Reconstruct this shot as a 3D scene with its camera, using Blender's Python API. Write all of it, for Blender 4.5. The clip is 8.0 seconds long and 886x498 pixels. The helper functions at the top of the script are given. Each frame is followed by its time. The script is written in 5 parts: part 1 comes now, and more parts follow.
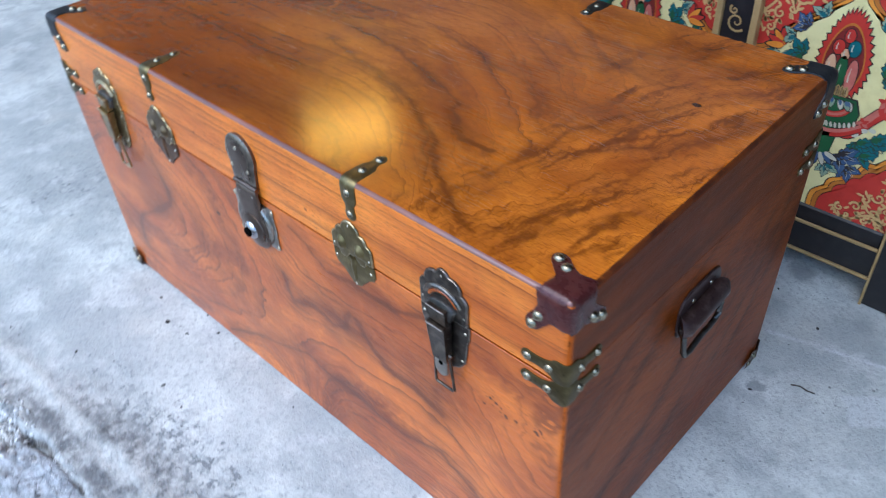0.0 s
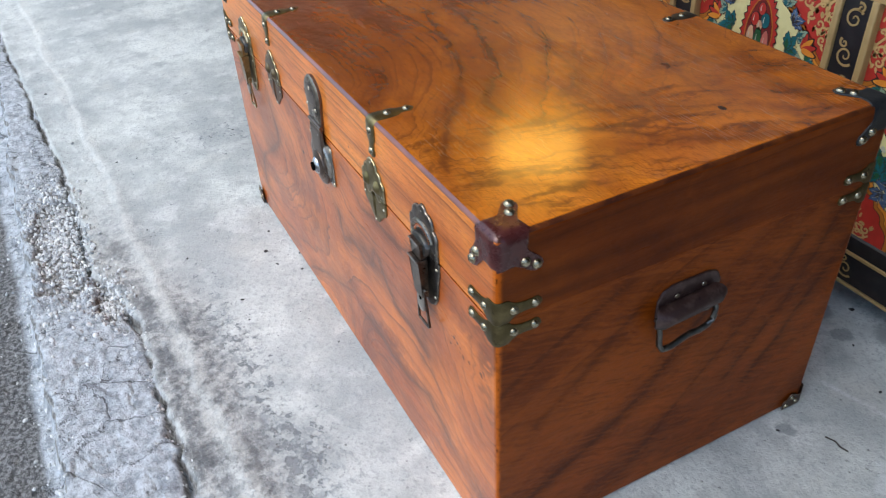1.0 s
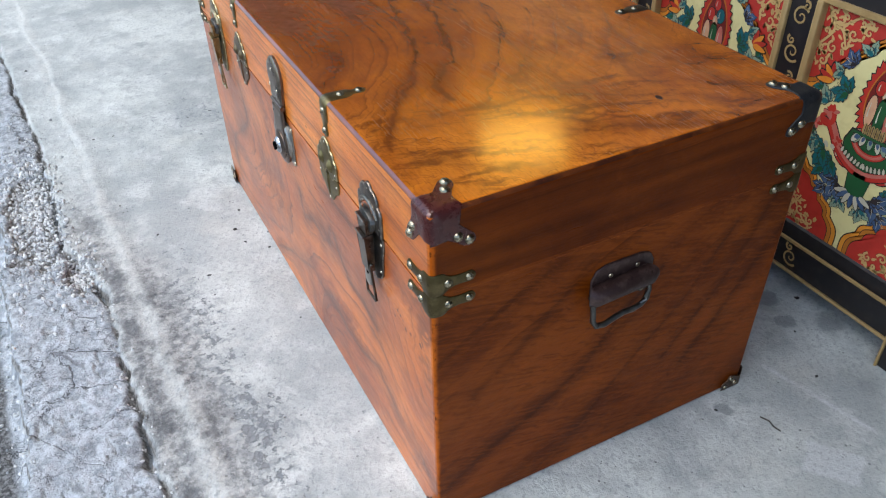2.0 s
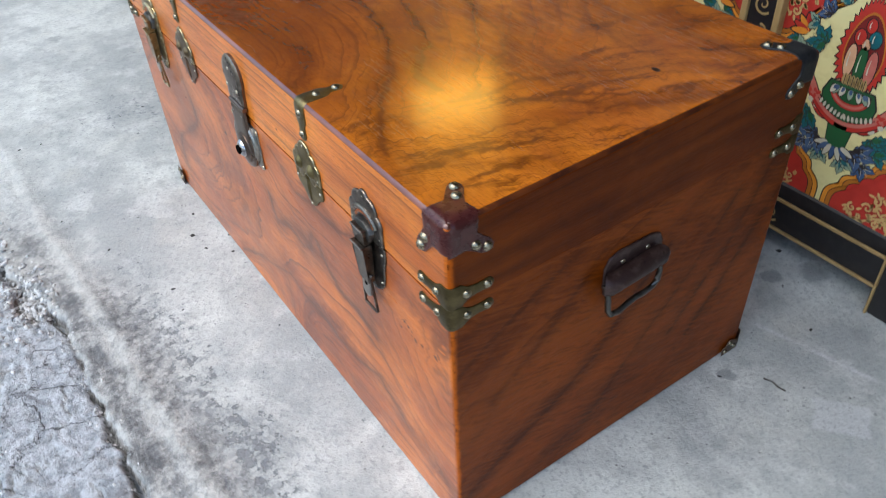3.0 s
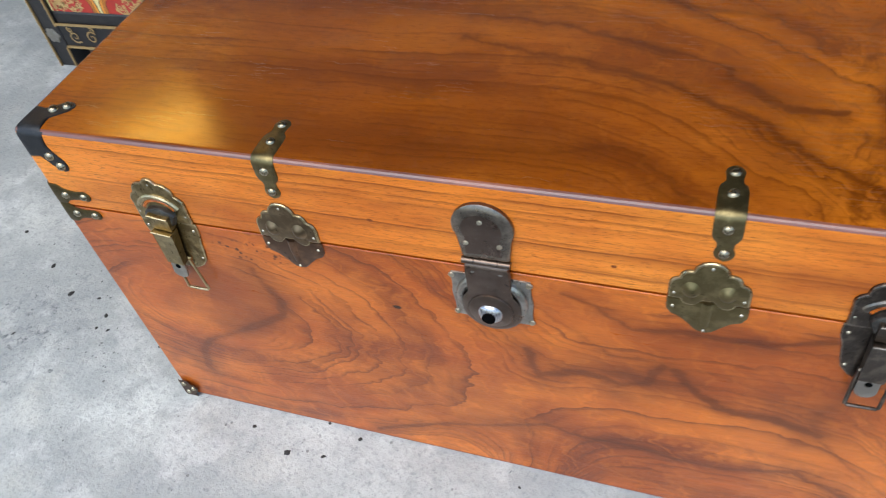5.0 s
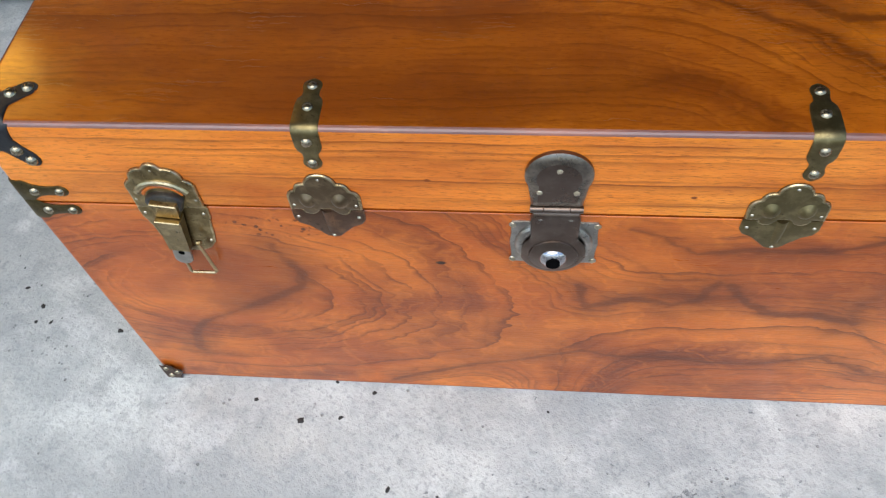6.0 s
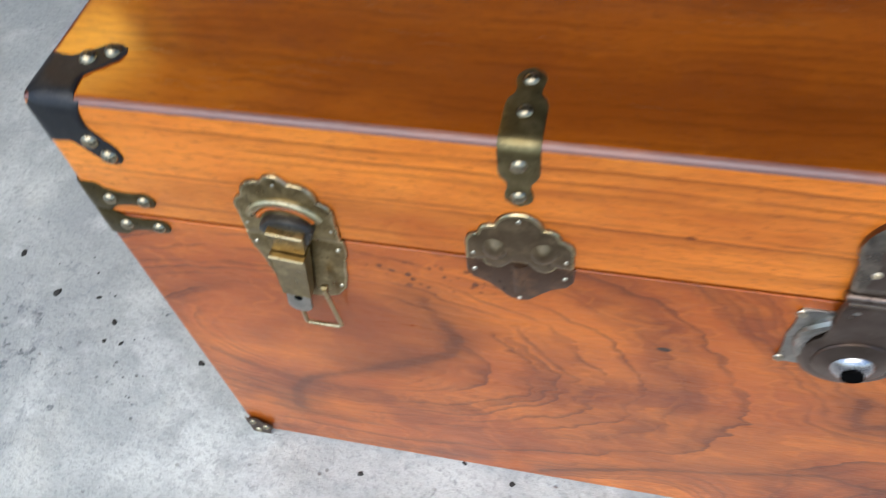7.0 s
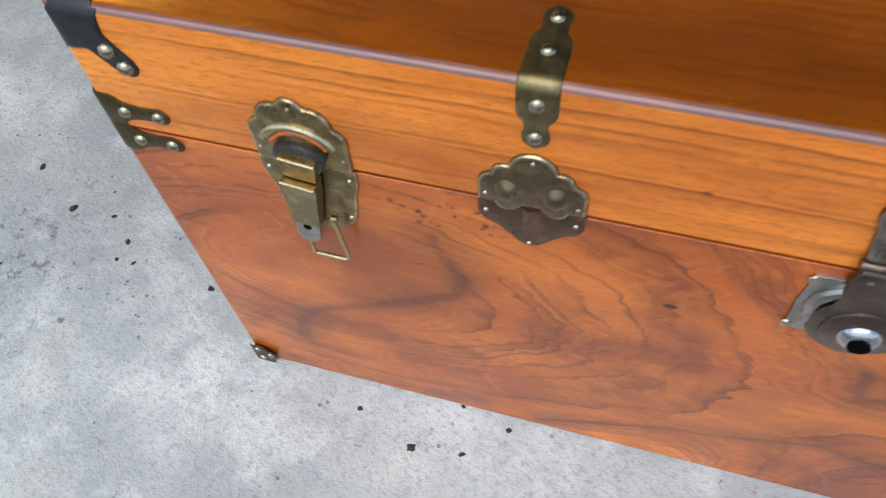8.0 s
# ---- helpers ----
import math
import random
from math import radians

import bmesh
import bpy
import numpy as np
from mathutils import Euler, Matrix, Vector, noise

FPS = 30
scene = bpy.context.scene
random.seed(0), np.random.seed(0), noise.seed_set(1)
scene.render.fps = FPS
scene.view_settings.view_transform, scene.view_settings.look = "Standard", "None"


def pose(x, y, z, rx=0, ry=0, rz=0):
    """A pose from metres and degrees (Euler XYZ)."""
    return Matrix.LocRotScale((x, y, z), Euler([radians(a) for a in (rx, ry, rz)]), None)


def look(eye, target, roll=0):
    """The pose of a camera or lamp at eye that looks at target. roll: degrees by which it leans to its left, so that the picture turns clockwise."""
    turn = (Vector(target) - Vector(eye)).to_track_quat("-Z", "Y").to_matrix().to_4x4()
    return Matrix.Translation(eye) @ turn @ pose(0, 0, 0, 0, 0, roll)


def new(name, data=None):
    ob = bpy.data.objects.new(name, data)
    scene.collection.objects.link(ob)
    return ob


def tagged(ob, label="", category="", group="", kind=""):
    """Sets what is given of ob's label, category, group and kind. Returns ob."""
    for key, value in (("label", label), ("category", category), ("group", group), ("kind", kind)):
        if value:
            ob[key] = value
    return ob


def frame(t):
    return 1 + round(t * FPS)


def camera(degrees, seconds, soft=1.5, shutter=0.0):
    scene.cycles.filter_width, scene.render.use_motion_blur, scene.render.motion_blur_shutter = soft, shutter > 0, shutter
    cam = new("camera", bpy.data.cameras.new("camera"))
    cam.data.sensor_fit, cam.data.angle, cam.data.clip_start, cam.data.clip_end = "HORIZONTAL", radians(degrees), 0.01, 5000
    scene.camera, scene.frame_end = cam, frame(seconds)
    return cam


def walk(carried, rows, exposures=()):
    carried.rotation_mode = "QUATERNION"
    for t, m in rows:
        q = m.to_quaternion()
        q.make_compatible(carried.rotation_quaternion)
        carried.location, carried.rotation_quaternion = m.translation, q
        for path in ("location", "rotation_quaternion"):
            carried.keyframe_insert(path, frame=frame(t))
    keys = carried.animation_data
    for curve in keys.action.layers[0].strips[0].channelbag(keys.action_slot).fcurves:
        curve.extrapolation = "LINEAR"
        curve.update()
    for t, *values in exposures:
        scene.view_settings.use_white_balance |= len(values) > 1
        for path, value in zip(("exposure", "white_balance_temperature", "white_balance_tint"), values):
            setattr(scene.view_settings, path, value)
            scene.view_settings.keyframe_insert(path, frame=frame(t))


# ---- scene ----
cam = camera(58.7, 8.0, soft=1.1, shutter=0.35)
PATH = [
    (0, (1.07, -0.374, 0.877), (-0.039, 0.707, -0.388), -3.5),
    (0.5, (1.216, -0.317, 0.86), (-0.099, 0.53, -0.385), -2.2),
    (1, (1.285, -0.276, 0.839), (-0.167, 0.439, -0.336), -2.7),
    (1.5, (1.338, -0.255, 0.847), (-0.101, 0.451, -0.35), -2.4),
    (2, (1.344, -0.25, 0.849), (-0.085, 0.477, -0.346), -0.9),
    (2.2, (1.345, -0.251, 0.851), (-0.085, 0.483, -0.34), -0.5),
    (3.3, (1.144, -0.316, 0.855), (-0.038, 0.576, -0.49), -5.2),
    (3.5, (1.055, -0.36, 0.86), (-0.048, 0.574, -0.523), -6.8),
    (4, (0.819, -0.454, 0.87), (-0.107, 0.612, -0.547), -8.4),
    (4.5, (0.688, -0.474, 0.872), (-0.118, 0.729, -0.507), -8.7),
    (5, (0.541, -0.425, 0.865), (-0.068, 0.825, -0.573), -11.0),
    (5.2, (0.497, -0.417, 0.873), (-0.032, 0.785, -0.636), -11.3),
    (6.3, (0.309, -0.366, 0.884), (0.155, 0.757, -0.764), -5.6),
    (6.5, (0.29, -0.316, 0.86), (0.101, 0.822, -0.774), -5.8),
    (7, (0.222, -0.255, 0.735), (-0.153, 0.856, -0.885), -8.3),
    (7.5, (0.211, -0.267, 0.674), (-0.24, 0.783, -0.967), -8.8),
    (8, (0.227, -0.257, 0.727), (-0.172, 0.74, -0.96), -6.6),
]
EXPOSURES = [(0.0, 1.13, 5450, 6), (0.2, 1.09, 5650, 6), (0.5, 1.03, 6350, 6), (2.0, 1.03, 6350, 6), (4.0, 0.97, 6500, 6), (5.0, 0.98, 6500, 6), (6.5, 0.95, 6500, 6), (7.0, 0.97, 6450, 6), (7.5, 0.9, 6450, 6), (8.0, 0.9, 6450, 6)]
walk(cam, [(t, look(eye, target, roll)) for t, eye, target, roll in PATH], EXPOSURES)

# ---- world, sun and lamps ----
world = bpy.data.worlds.new("World")
scene.world = world
world.use_nodes = True
wt = world.node_tree
sky = wt.nodes.new("ShaderNodeTexSky")
sky.sky_type, sky.sun_disc = "NISHITA", False
sky.sun_elevation, sky.sun_rotation = radians(66), radians(197)
sky.air_density, sky.dust_density, sky.ozone_density = 1.0, 1.5, 1.5
wt.links.new(sky.outputs[0], wt.nodes["Background"].inputs[0])
wt.nodes["Background"].inputs[1].default_value = 0.15

sun = new("sun", bpy.data.lights.new("sun", "SUN"))
sun.data.energy, sun.data.angle, sun.data.color = 1.5, radians(75), (1.0, 0.98, 0.95)
sun.matrix_world = look((-1.0, -3.4, 8.0), (0, 0, 0))


# ---- shader helpers ----
class F:
    """A float socket of a node tree that can be added, multiplied and so on."""

    def __init__(self, tree, s):
        self.t, self.s = tree, s

    def op(self, kind, *others, clamp=False):
        n = self.t.nodes.new("ShaderNodeMath")
        n.operation, n.use_clamp = kind, clamp
        for i, v in enumerate((self, *others)):
            if isinstance(v, F):
                self.t.links.new(v.s, n.inputs[i])
            else:
                n.inputs[i].default_value = v
        return F(self.t, n.outputs[0])

    def __add__(self, o): return self.op("ADD", o)
    def __radd__(self, o): return self.op("ADD", o)
    def __sub__(self, o): return self.op("SUBTRACT", o)
    def __rsub__(self, o): return (self * -1.0) + o
    def __mul__(self, o): return self.op("MULTIPLY", o)
    def __rmul__(self, o): return self.op("MULTIPLY", o)
    def __truediv__(self, o): return self.op("DIVIDE", o)
    def exp(self): return self.op("EXPONENT")
    def sin(self): return self.op("SINE")
    def fract(self): return self.op("FRACT")
    def abs(self): return self.op("ABSOLUTE")
    def pow(self, e): return self.op("POWER", e)
    def max(self, o): return self.op("MAXIMUM", o)
    def min(self, o): return self.op("MINIMUM", o)
    def clamp(self): return (self + 0.0).op("ADD", 0.0, clamp=True)

    def ramp(self, a, b, lo=0.0, hi=1.0):
        n = self.t.nodes.new("ShaderNodeMapRange")
        n.interpolation_type = "SMOOTHSTEP"
        self.t.links.new(self.s, n.inputs[0])
        for i, v in enumerate((a, b, lo, hi)):
            n.inputs[i + 1].default_value = v
        return F(self.t, n.outputs[0])


class Shade:
    """A node material under construction: a principled shader, and the coordinates of the place."""

    def __init__(self, name, rough=0.5, metal=0.0):
        self.m = bpy.data.materials.new(name)
        self.m.use_nodes = True
        self.t = self.m.node_tree
        self.p = self.t.nodes["Principled BSDF"]
        self.p.inputs["Roughness"].default_value = rough
        self.p.inputs["Metallic"].default_value = metal
        geo = self.t.nodes.new("ShaderNodeNewGeometry")
        sep = self.t.nodes.new("ShaderNodeSeparateXYZ")
        self.t.links.new(geo.outputs["Position"], sep.inputs[0])
        self.x, self.y, self.z = (F(self.t, sep.outputs[i]) for i in range(3))

    def vec(self, x, y, z):
        n = self.t.nodes.new("ShaderNodeCombineXYZ")
        for i, v in enumerate((x, y, z)):
            if isinstance(v, F):
                self.t.links.new(v.s, n.inputs[i])
            else:
                n.inputs[i].default_value = v
        return n.outputs[0]

    def noise(self, x, y, z, scale=1.0, detail=3.0, rough=0.55, warp=0.0):
        n = self.t.nodes.new("ShaderNodeTexNoise")
        self.t.links.new(self.vec(x, y, z), n.inputs["Vector"])
        n.inputs["Scale"].default_value = scale
        n.inputs["Detail"].default_value = detail
        n.inputs["Roughness"].default_value = rough
        n.inputs["Distortion"].default_value = warp
        return F(self.t, n.outputs[0])

    def cells(self, x, y, z, scale, feature="F1"):
        n = self.t.nodes.new("ShaderNodeTexVoronoi")
        n.feature = feature
        self.t.links.new(self.vec(x, y, z), n.inputs["Vector"])
        n.inputs["Scale"].default_value = scale
        return F(self.t, n.outputs["Distance"])

    def chance(self, f):
        """A random number for each whole value of f."""
        n = self.t.nodes.new("ShaderNodeTexWhiteNoise")
        n.noise_dimensions = "1D"
        self.t.links.new(f.s, n.inputs["W"])
        return F(self.t, n.outputs["Value"])

    def off_line(self, x, y, pts):
        """The distance from a bent line through the points."""
        def vm(kind, a, b=None, scale=None):
            n = self.t.nodes.new("ShaderNodeVectorMath")
            n.operation = kind
            for i, v in ((0, a), (1, b)):
                if isinstance(v, tuple):
                    n.inputs[i].default_value = v
                elif v is not None:
                    self.t.links.new(v, n.inputs[i])
            if scale is not None:
                self.t.links.new(scale.s, n.inputs["Scale"])
            return n
        p, best = self.vec(x, y, 0.0), None
        for (ax, ay), (bx, by) in zip(pts, pts[1:]):
            dx, dy = bx - ax, by - ay
            q = dx * dx + dy * dy
            rel = vm("SUBTRACT", p, (ax, ay, 0.0)).outputs[0]
            k = F(self.t, vm("DOT_PRODUCT", rel, (dx / q, dy / q, 0.0)).outputs["Value"]).clamp()
            foot = vm("SCALE", (dx, dy, 0.0), scale=k).outputs[0]
            d = F(self.t, vm("LENGTH", vm("SUBTRACT", rel, foot).outputs[0]).outputs["Value"])
            best = d if best is None else best.min(d)
        return best

    def mix(self, f, a, b):
        n = self.t.nodes.new("ShaderNodeMix")
        n.data_type = "RGBA"
        if isinstance(f, F):
            self.t.links.new(f.s, n.inputs[0])
        else:
            n.inputs[0].default_value = f
        for i, v in ((6, a), (7, b)):
            if isinstance(v, tuple):
                n.inputs[i].default_value = (*v, 1)
            else:
                self.t.links.new(v, n.inputs[i])
        return n.outputs[2]

    def color(self, c):
        if isinstance(c, tuple):
            self.p.inputs["Base Color"].default_value = (*c, 1)
        else:
            self.t.links.new(c, self.p.inputs["Base Color"])
        return self

    def link(self, name, f):
        self.t.links.new(f.s, self.p.inputs[name])
        return self

    def bump(self, f, dist=0.001, strength=1.0):
        n = self.t.nodes.new("ShaderNodeBump")
        n.inputs["Distance"].default_value = dist
        n.inputs["Strength"].default_value = strength
        self.t.links.new(f.s, n.inputs["Height"])
        self.t.links.new(n.outputs[0], self.p.inputs["Normal"])
        return self

    def set(self, **kw):
        for k, v in kw.items():
            self.p.inputs[k.replace("_", " ")].default_value = v
        return self


# ---- materials ----
def wood(name, u, v, w, field, rings, light, mid, dark, curves=(), streaks=(), clouds=(), knots=(), burls=(), lines=1.0, ripple=0.5, blotch=0.6, coat=0.35, rough=0.3, coat_rough=0.16,
         wob_fine=1.0, grainy=1.0, spec=0.4, wavy=2.0, depth=0.85, deep_k=0.4, fleck=0.0, bend=0.03, sway=0.02, zig=0.0, fine=0.34, split=5.3, ragged=1.0, quiet=None, brush=None, worn=None):
    """Varnished camphor wood. u runs along the grain and v across it; field gives the height whose contours are the growth rings,
    each ring as dark as chance has it, crisp on one side and fading on the other. curves are dark mineral veins
    (points, width of the vein, width of its smoky edge, depth), streaks straight ones (place, angle, length, width, depth)."""
    s = Shade(name, rough)
    ax = {"x": s.x, "y": s.y, "z": s.z}
    U, V, W = ax[u], ax[v], ax[w]
    wob = s.noise(U * 3.5, V * 6.0, W * 3.0, 1.0, 2.0) - 0.5
    wob_v = s.noise(U * 4.0 + 9.0, V * 5.0 + 4.0, W * 3.0, 1.0, 3.0) - 0.5
    wob2 = s.noise(U * 18.0, V * 30.0, W * 14.0, 1.0, 3.0) - 0.5
    jag = s.noise(U * 75.0, V * 95.0, W * 60.0, 1.0, 3.0, 0.6) - 0.5
    Ub, Vb = U + wob_v * bend * 2.0 + wob2 * 0.010, V + wob * bend
    h = field(Ub, Vb) + wob2 * (sway * wob_fine) + jag * (0.0035 * wob_fine)
    if zig:
        # feathered crotch figure towards the right end
        k = U.ramp(0.52, 0.68) * zig
        h = h + (s.noise(U * 26.0 + V * 14.0, V * 16.0, 3.0, 1.0, 3.0, 0.6) - 0.5) * k
    patch = s.noise(U * 6.0 + 7.0, V * 9.0, W * 5.0, 1.0, 4.0)
    patch2 = s.noise(U * 13.0 + 1.0, V * 17.0 + 5.0, W * 5.0, 1.0, 3.0)
    q = h * rings
    g = q.fract()
    luck = s.chance(q.op("FLOOR"))
    line = (g.ramp(0.25, 0.97).pow(3.0) * 0.55 + g.ramp(0.86, 0.97) * 0.6) * g.ramp(1.0, 0.975) * luck.ramp(0.15, 0.95) * patch.ramp(0.30, 0.60)
    q2 = h * (rings * split) + 0.37
    g2 = q2.fract()
    line2 = g2.ramp(0.4, 0.92) * g2.ramp(1.0, 0.94) * patch2.ramp(0.34, 0.56) * s.chance(q2.op("FLOOR")).ramp(0.2, 0.9)
    if quiet:
        du, dv = (U - quiet[0]) / quiet[2], (V - quiet[1]) / quiet[3]
        still = (du * du + dv * dv + wob2 * 0.8).ramp(0.7, 1.2)
        line, line2 = line * still, line2 * still
    broad = s.noise(h * 15.0 + 2.0, U * 3.0, W + V * 3.0, 1.0, 4.0, 0.6)
    fibre = s.noise(U * 16.0, V * 420.0 + jag * 4.0, W * 420.0, 1.0, 3.0)
    pores = s.noise(U * 100.0, V * 820.0, W * 820.0, 1.0, 2.0)
    flame = s.noise(U * 70.0 + V * 20.0 + wob2 * 10.0, V * 10.0, W * 10.0, 1.0, 2.0)
    col = s.mix(broad.ramp(0.30, 0.64), dark, mid)
    col = s.mix(s.noise(U * 5.0, V * 9.0 + 3.0, W * 4.0, 1.0, 4.0).ramp(0.40, 0.70) * blotch + flame.ramp(0.45, 0.7) * ripple * 0.4, col, light)
    deep = tuple(c * deep_k for c in dark)
    for (cu, cv, ru, rv, f) in clouds:
        # broad dark patches: smoky heartwood, and on the lid weaker sheen painted in
        du, dv = (U - cu + wob * 0.10 + wob2 * 0.05) / ru, (V - cv + wob2 * 0.08) / rv
        col = s.mix(((du * du + dv * dv) * -1.0).exp() * f, col, tuple(c * 0.7 for c in dark))
    col = s.mix(((line * 0.95).max(line2 * fine) * lines).clamp(), col, tuple(c * 0.58 for c in dark))
    vein = None
    ux, vx = U + wob2 * (0.022 * ragged) + jag * (0.007 * ragged), V + wob_v * 0.012 + wob2 * (0.014 * ragged) + jag * (0.006 * ragged)
    for (pts, core, halo, f) in curves:
        d = s.off_line(ux, vx, pts)
        c, e = d / core, d / halo
        e = ((c * c * -1.0).exp() * 0.6 + (e * e * -1.0).exp() * (patch2.ramp(0.25, 0.65) * 0.5 + 0.2)) * f
        vein = e if vein is None else vein.max(e)
    for (cu, cv, ang, ln, wd, f) in streaks:
        c, d = math.cos(radians(ang)), math.sin(radians(ang))
        du, dv = U - cu, V - cv
        along = (du * c + dv * d) / ln
        t = (dv * c - du * d + wob2 * 0.012 + wob * 0.012) / wd
        e = ((along * along + t * t * 4.0) * -1.0).exp() * (patch.ramp(0.3, 0.6) * 0.5 + 0.5) * f
        vein = e if vein is None else vein.max(e)
    if vein is not None:
        col = s.mix((vein * (patch.ramp(0.25, 0.60) * 0.5 + 0.55)).clamp() * depth, col, deep)
    if brush:
        # feathered dark strokes across one end of the board
        ang, u0, u1, f = brush
        c, d = math.cos(radians(ang)), math.sin(radians(ang))
        along, across = U * c + V * d, V * c - U * d + wob2 * 0.030 + wob_v * 0.05
        hair = s.noise(along * 8.0 + jag * 0.5, across * 75.0, 2.0, 1.0, 4.0, 0.62)
        tuft = s.noise(along * 13.0 + 5.0, across * 26.0, 7.0, 1.0, 3.0)
        col = s.mix(hair.ramp(0.45, 0.62) * tuft.ramp(0.42, 0.58) * U.ramp(u0, u1) * f, col, deep)
    if worn:
        # varnish rubbed pale along an upright corner, with dark nicks
        rub = (U + wob2 * 0.006 + jag * 0.004).ramp(*worn)
        col = s.mix(rub * 0.75, col, tuple(min(c * 2.2, 0.8) for c in light))
        col = s.mix(rub * s.noise(V * 60.0, U * 200.0, 5.0, 1.0, 3.0).ramp(0.56, 0.66) * 0.8, col, deep)
    for (cu, cv, ru, rv) in burls:
        # sprinkled eyes
        du, dv = (U - cu) / ru, (V - cv) / rv
        near = (du * du + dv * dv).ramp(1.0, 0.4) * s.noise(U, V, 4.0, 70.0, 2.0).ramp(0.42, 0.52)
        col = s.mix(s.cells(U + jag * 0.002, V * 1.1, 0.0, 150.0).ramp(0.46, 0.27) * near * 0.9, col, tuple(c * 0.3 for c in dark))
    for (cu, cv, r) in knots:
        du, dv = U - cu, (V - cv) * 1.6
        col = s.mix(((du * du + dv * dv).pow(0.5) + jag * 0.004).ramp(r, r * 0.5), col, tuple(c * (0.12 if r > 0.005 else 0.45) for c in dark))
    if fleck:
        # rays: short dark ripples that run almost level across the grain
        ray = s.noise(U * 27.0 - V * 12.0 + wob2 * 5.0, V * 250.0 + U * 80.0 + wob2 * 5.0, W * 9.0, 1.0, 2.0)
        col = s.mix(ray.ramp(0.48, 0.68) * fleck * 0.8, col, light)
        col = s.mix(ray.ramp(0.50, 0.34) * fleck * (patch.ramp(0.3, 0.6) * 0.7 + 0.3), col, deep)
    col = s.mix(fibre.ramp(0.45, 0.78) * (0.22 * grainy) + pores.ramp(0.54, 0.68) * (0.30 * grainy), col, deep)
    s.color(col)
    s.link("Roughness", fibre * 0.12 + (rough - 0.06) + patch.ramp(0.4, 0.8) * 0.06)
    s.bump(fibre * 0.6 + pores * 0.5 + flame * 0.5 + s.noise(U * 30.0, V * 60.0, W * 60.0, 1.0, 2.0) * 0.9 + s.noise(U * 11.0, V * 17.0, W * 17.0, 1.0, 3.0) * wavy, 0.0006, 0.5)
    s.set(Coat_Weight=coat, Coat_Roughness=coat_rough, Specular_IOR_Level=spec)
    return s.m


def front_field(U, V):
    # nested arches round a burl, then grain running along the box, and an eye near the end
    du, dv = (U - 0.03) * 0.85, (V - 0.215) * 1.5
    arch = (du * du + dv * dv).pow(0.5)
    k = U.ramp(0.27, 0.50)
    eu, ev = (U - 0.805) / 0.085, (V - 0.195) / 0.11
    return arch * (1.0 - k) + (V * 1.15 - U * 0.10 + 0.12) * k + ((eu * eu + ev * ev) * -1.0).exp() * 0.16


def top_field(U, V):
    # straight at one end, bending round towards the front, then up steeply at the other
    du, dr = (U - 0.40).max(0.0), U - 0.675
    return V + du * du * 2.7 - (dr + (dr * dr + 0.0012).pow(0.5)) * 1.9


def straight(tilt):
    return lambda U, V: V + U * tilt


wood_front = wood("camphor_front", "x", "z", "y", front_field, 26.0, (0.70, 0.184, 0.018), (0.465, 0.097, 0.009), (0.195, 0.0345, 0.0043),
                  curves=[([(0.118, 0.300), (0.136, 0.257), (0.130, 0.230), (0.099, 0.208), (0.052, 0.177), (0.0, 0.144), (-0.016, 0.114), (-0.025, 0.075)], 0.0048, 0.021, 1.2),
                          ([(0.20, 0.020), (0.284, 0.062), (0.349, 0.084), (0.412, 0.112), (0.445, 0.104), (0.494, 0.108), (0.546, 0.097), (0.600, 0.100), (0.66, 0.122), (0.72, 0.085)], 0.003, 0.016, 0.95),
                          ([(0.40, 0.245), (0.414, 0.210), (0.452, 0.225), (0.487, 0.215), (0.515, 0.228), (0.527, 0.258)], 0.0045, 0.022, 1.15),
                          ([(0.538, 0.255), (0.56, 0.225), (0.594, 0.205), (0.628, 0.208), (0.665, 0.196)], 0.004, 0.014, 1.15),
                          ([(0.665, 0.196), (0.664, 0.235), (0.680, 0.285)], 0.007, 0.026, 0.7),
                          ([(0.44, 0.340), (0.467, 0.328), (0.498, 0.305), (0.533, 0.312), (0.571, 0.313), (0.611, 0.315), (0.654, 0.334)], 0.003, 0.014, 1.1),
                          ([(0.40, 0.330), (0.43, 0.300), (0.48, 0.262), (0.56, 0.262), (0.63, 0.245)], 0.0018, 0.008, 0.6),
                          ([(0.67, 0.185), (0.70, 0.150), (0.745, 0.110), (0.80, 0.06)], 0.0022, 0.010, 0.6),
                          ([(0.30, 0.225), (0.318, 0.170), (0.306, 0.120)], 0.0018, 0.008, 0.3)],
                  clouds=[(0.085, 0.265, 0.06, 0.05, 0.5), (0.06, 0.205, 0.05, 0.025, 0.4), (0.50, 0.235, 0.05, 0.03, 0.75), (0.655, 0.215, 0.03, 0.04, 0.55), (0.58, 0.305, 0.07, 0.02, 0.4), (0.30, 0.13, 0.09, 0.05, 0.25), (0.48, 0.05, 0.2, 0.02, 0.25)],
                  burls=[(0.128, 0.330, 0.055, 0.017), (0.745, 0.272, 0.035, 0.016), (0.785, 0.278, 0.025, 0.014)], knots=[(0.273, 0.280, 0.0062)],
                  lines=0.72, fine=0.88, split=3.7, sway=0.03, quiet=(0.035, 0.235, 0.095, 0.085), coat=0.34, coat_rough=0.24, spec=0.32, grainy=0.6, blotch=0.85, ripple=0.8, deep_k=0.50, depth=0.76)
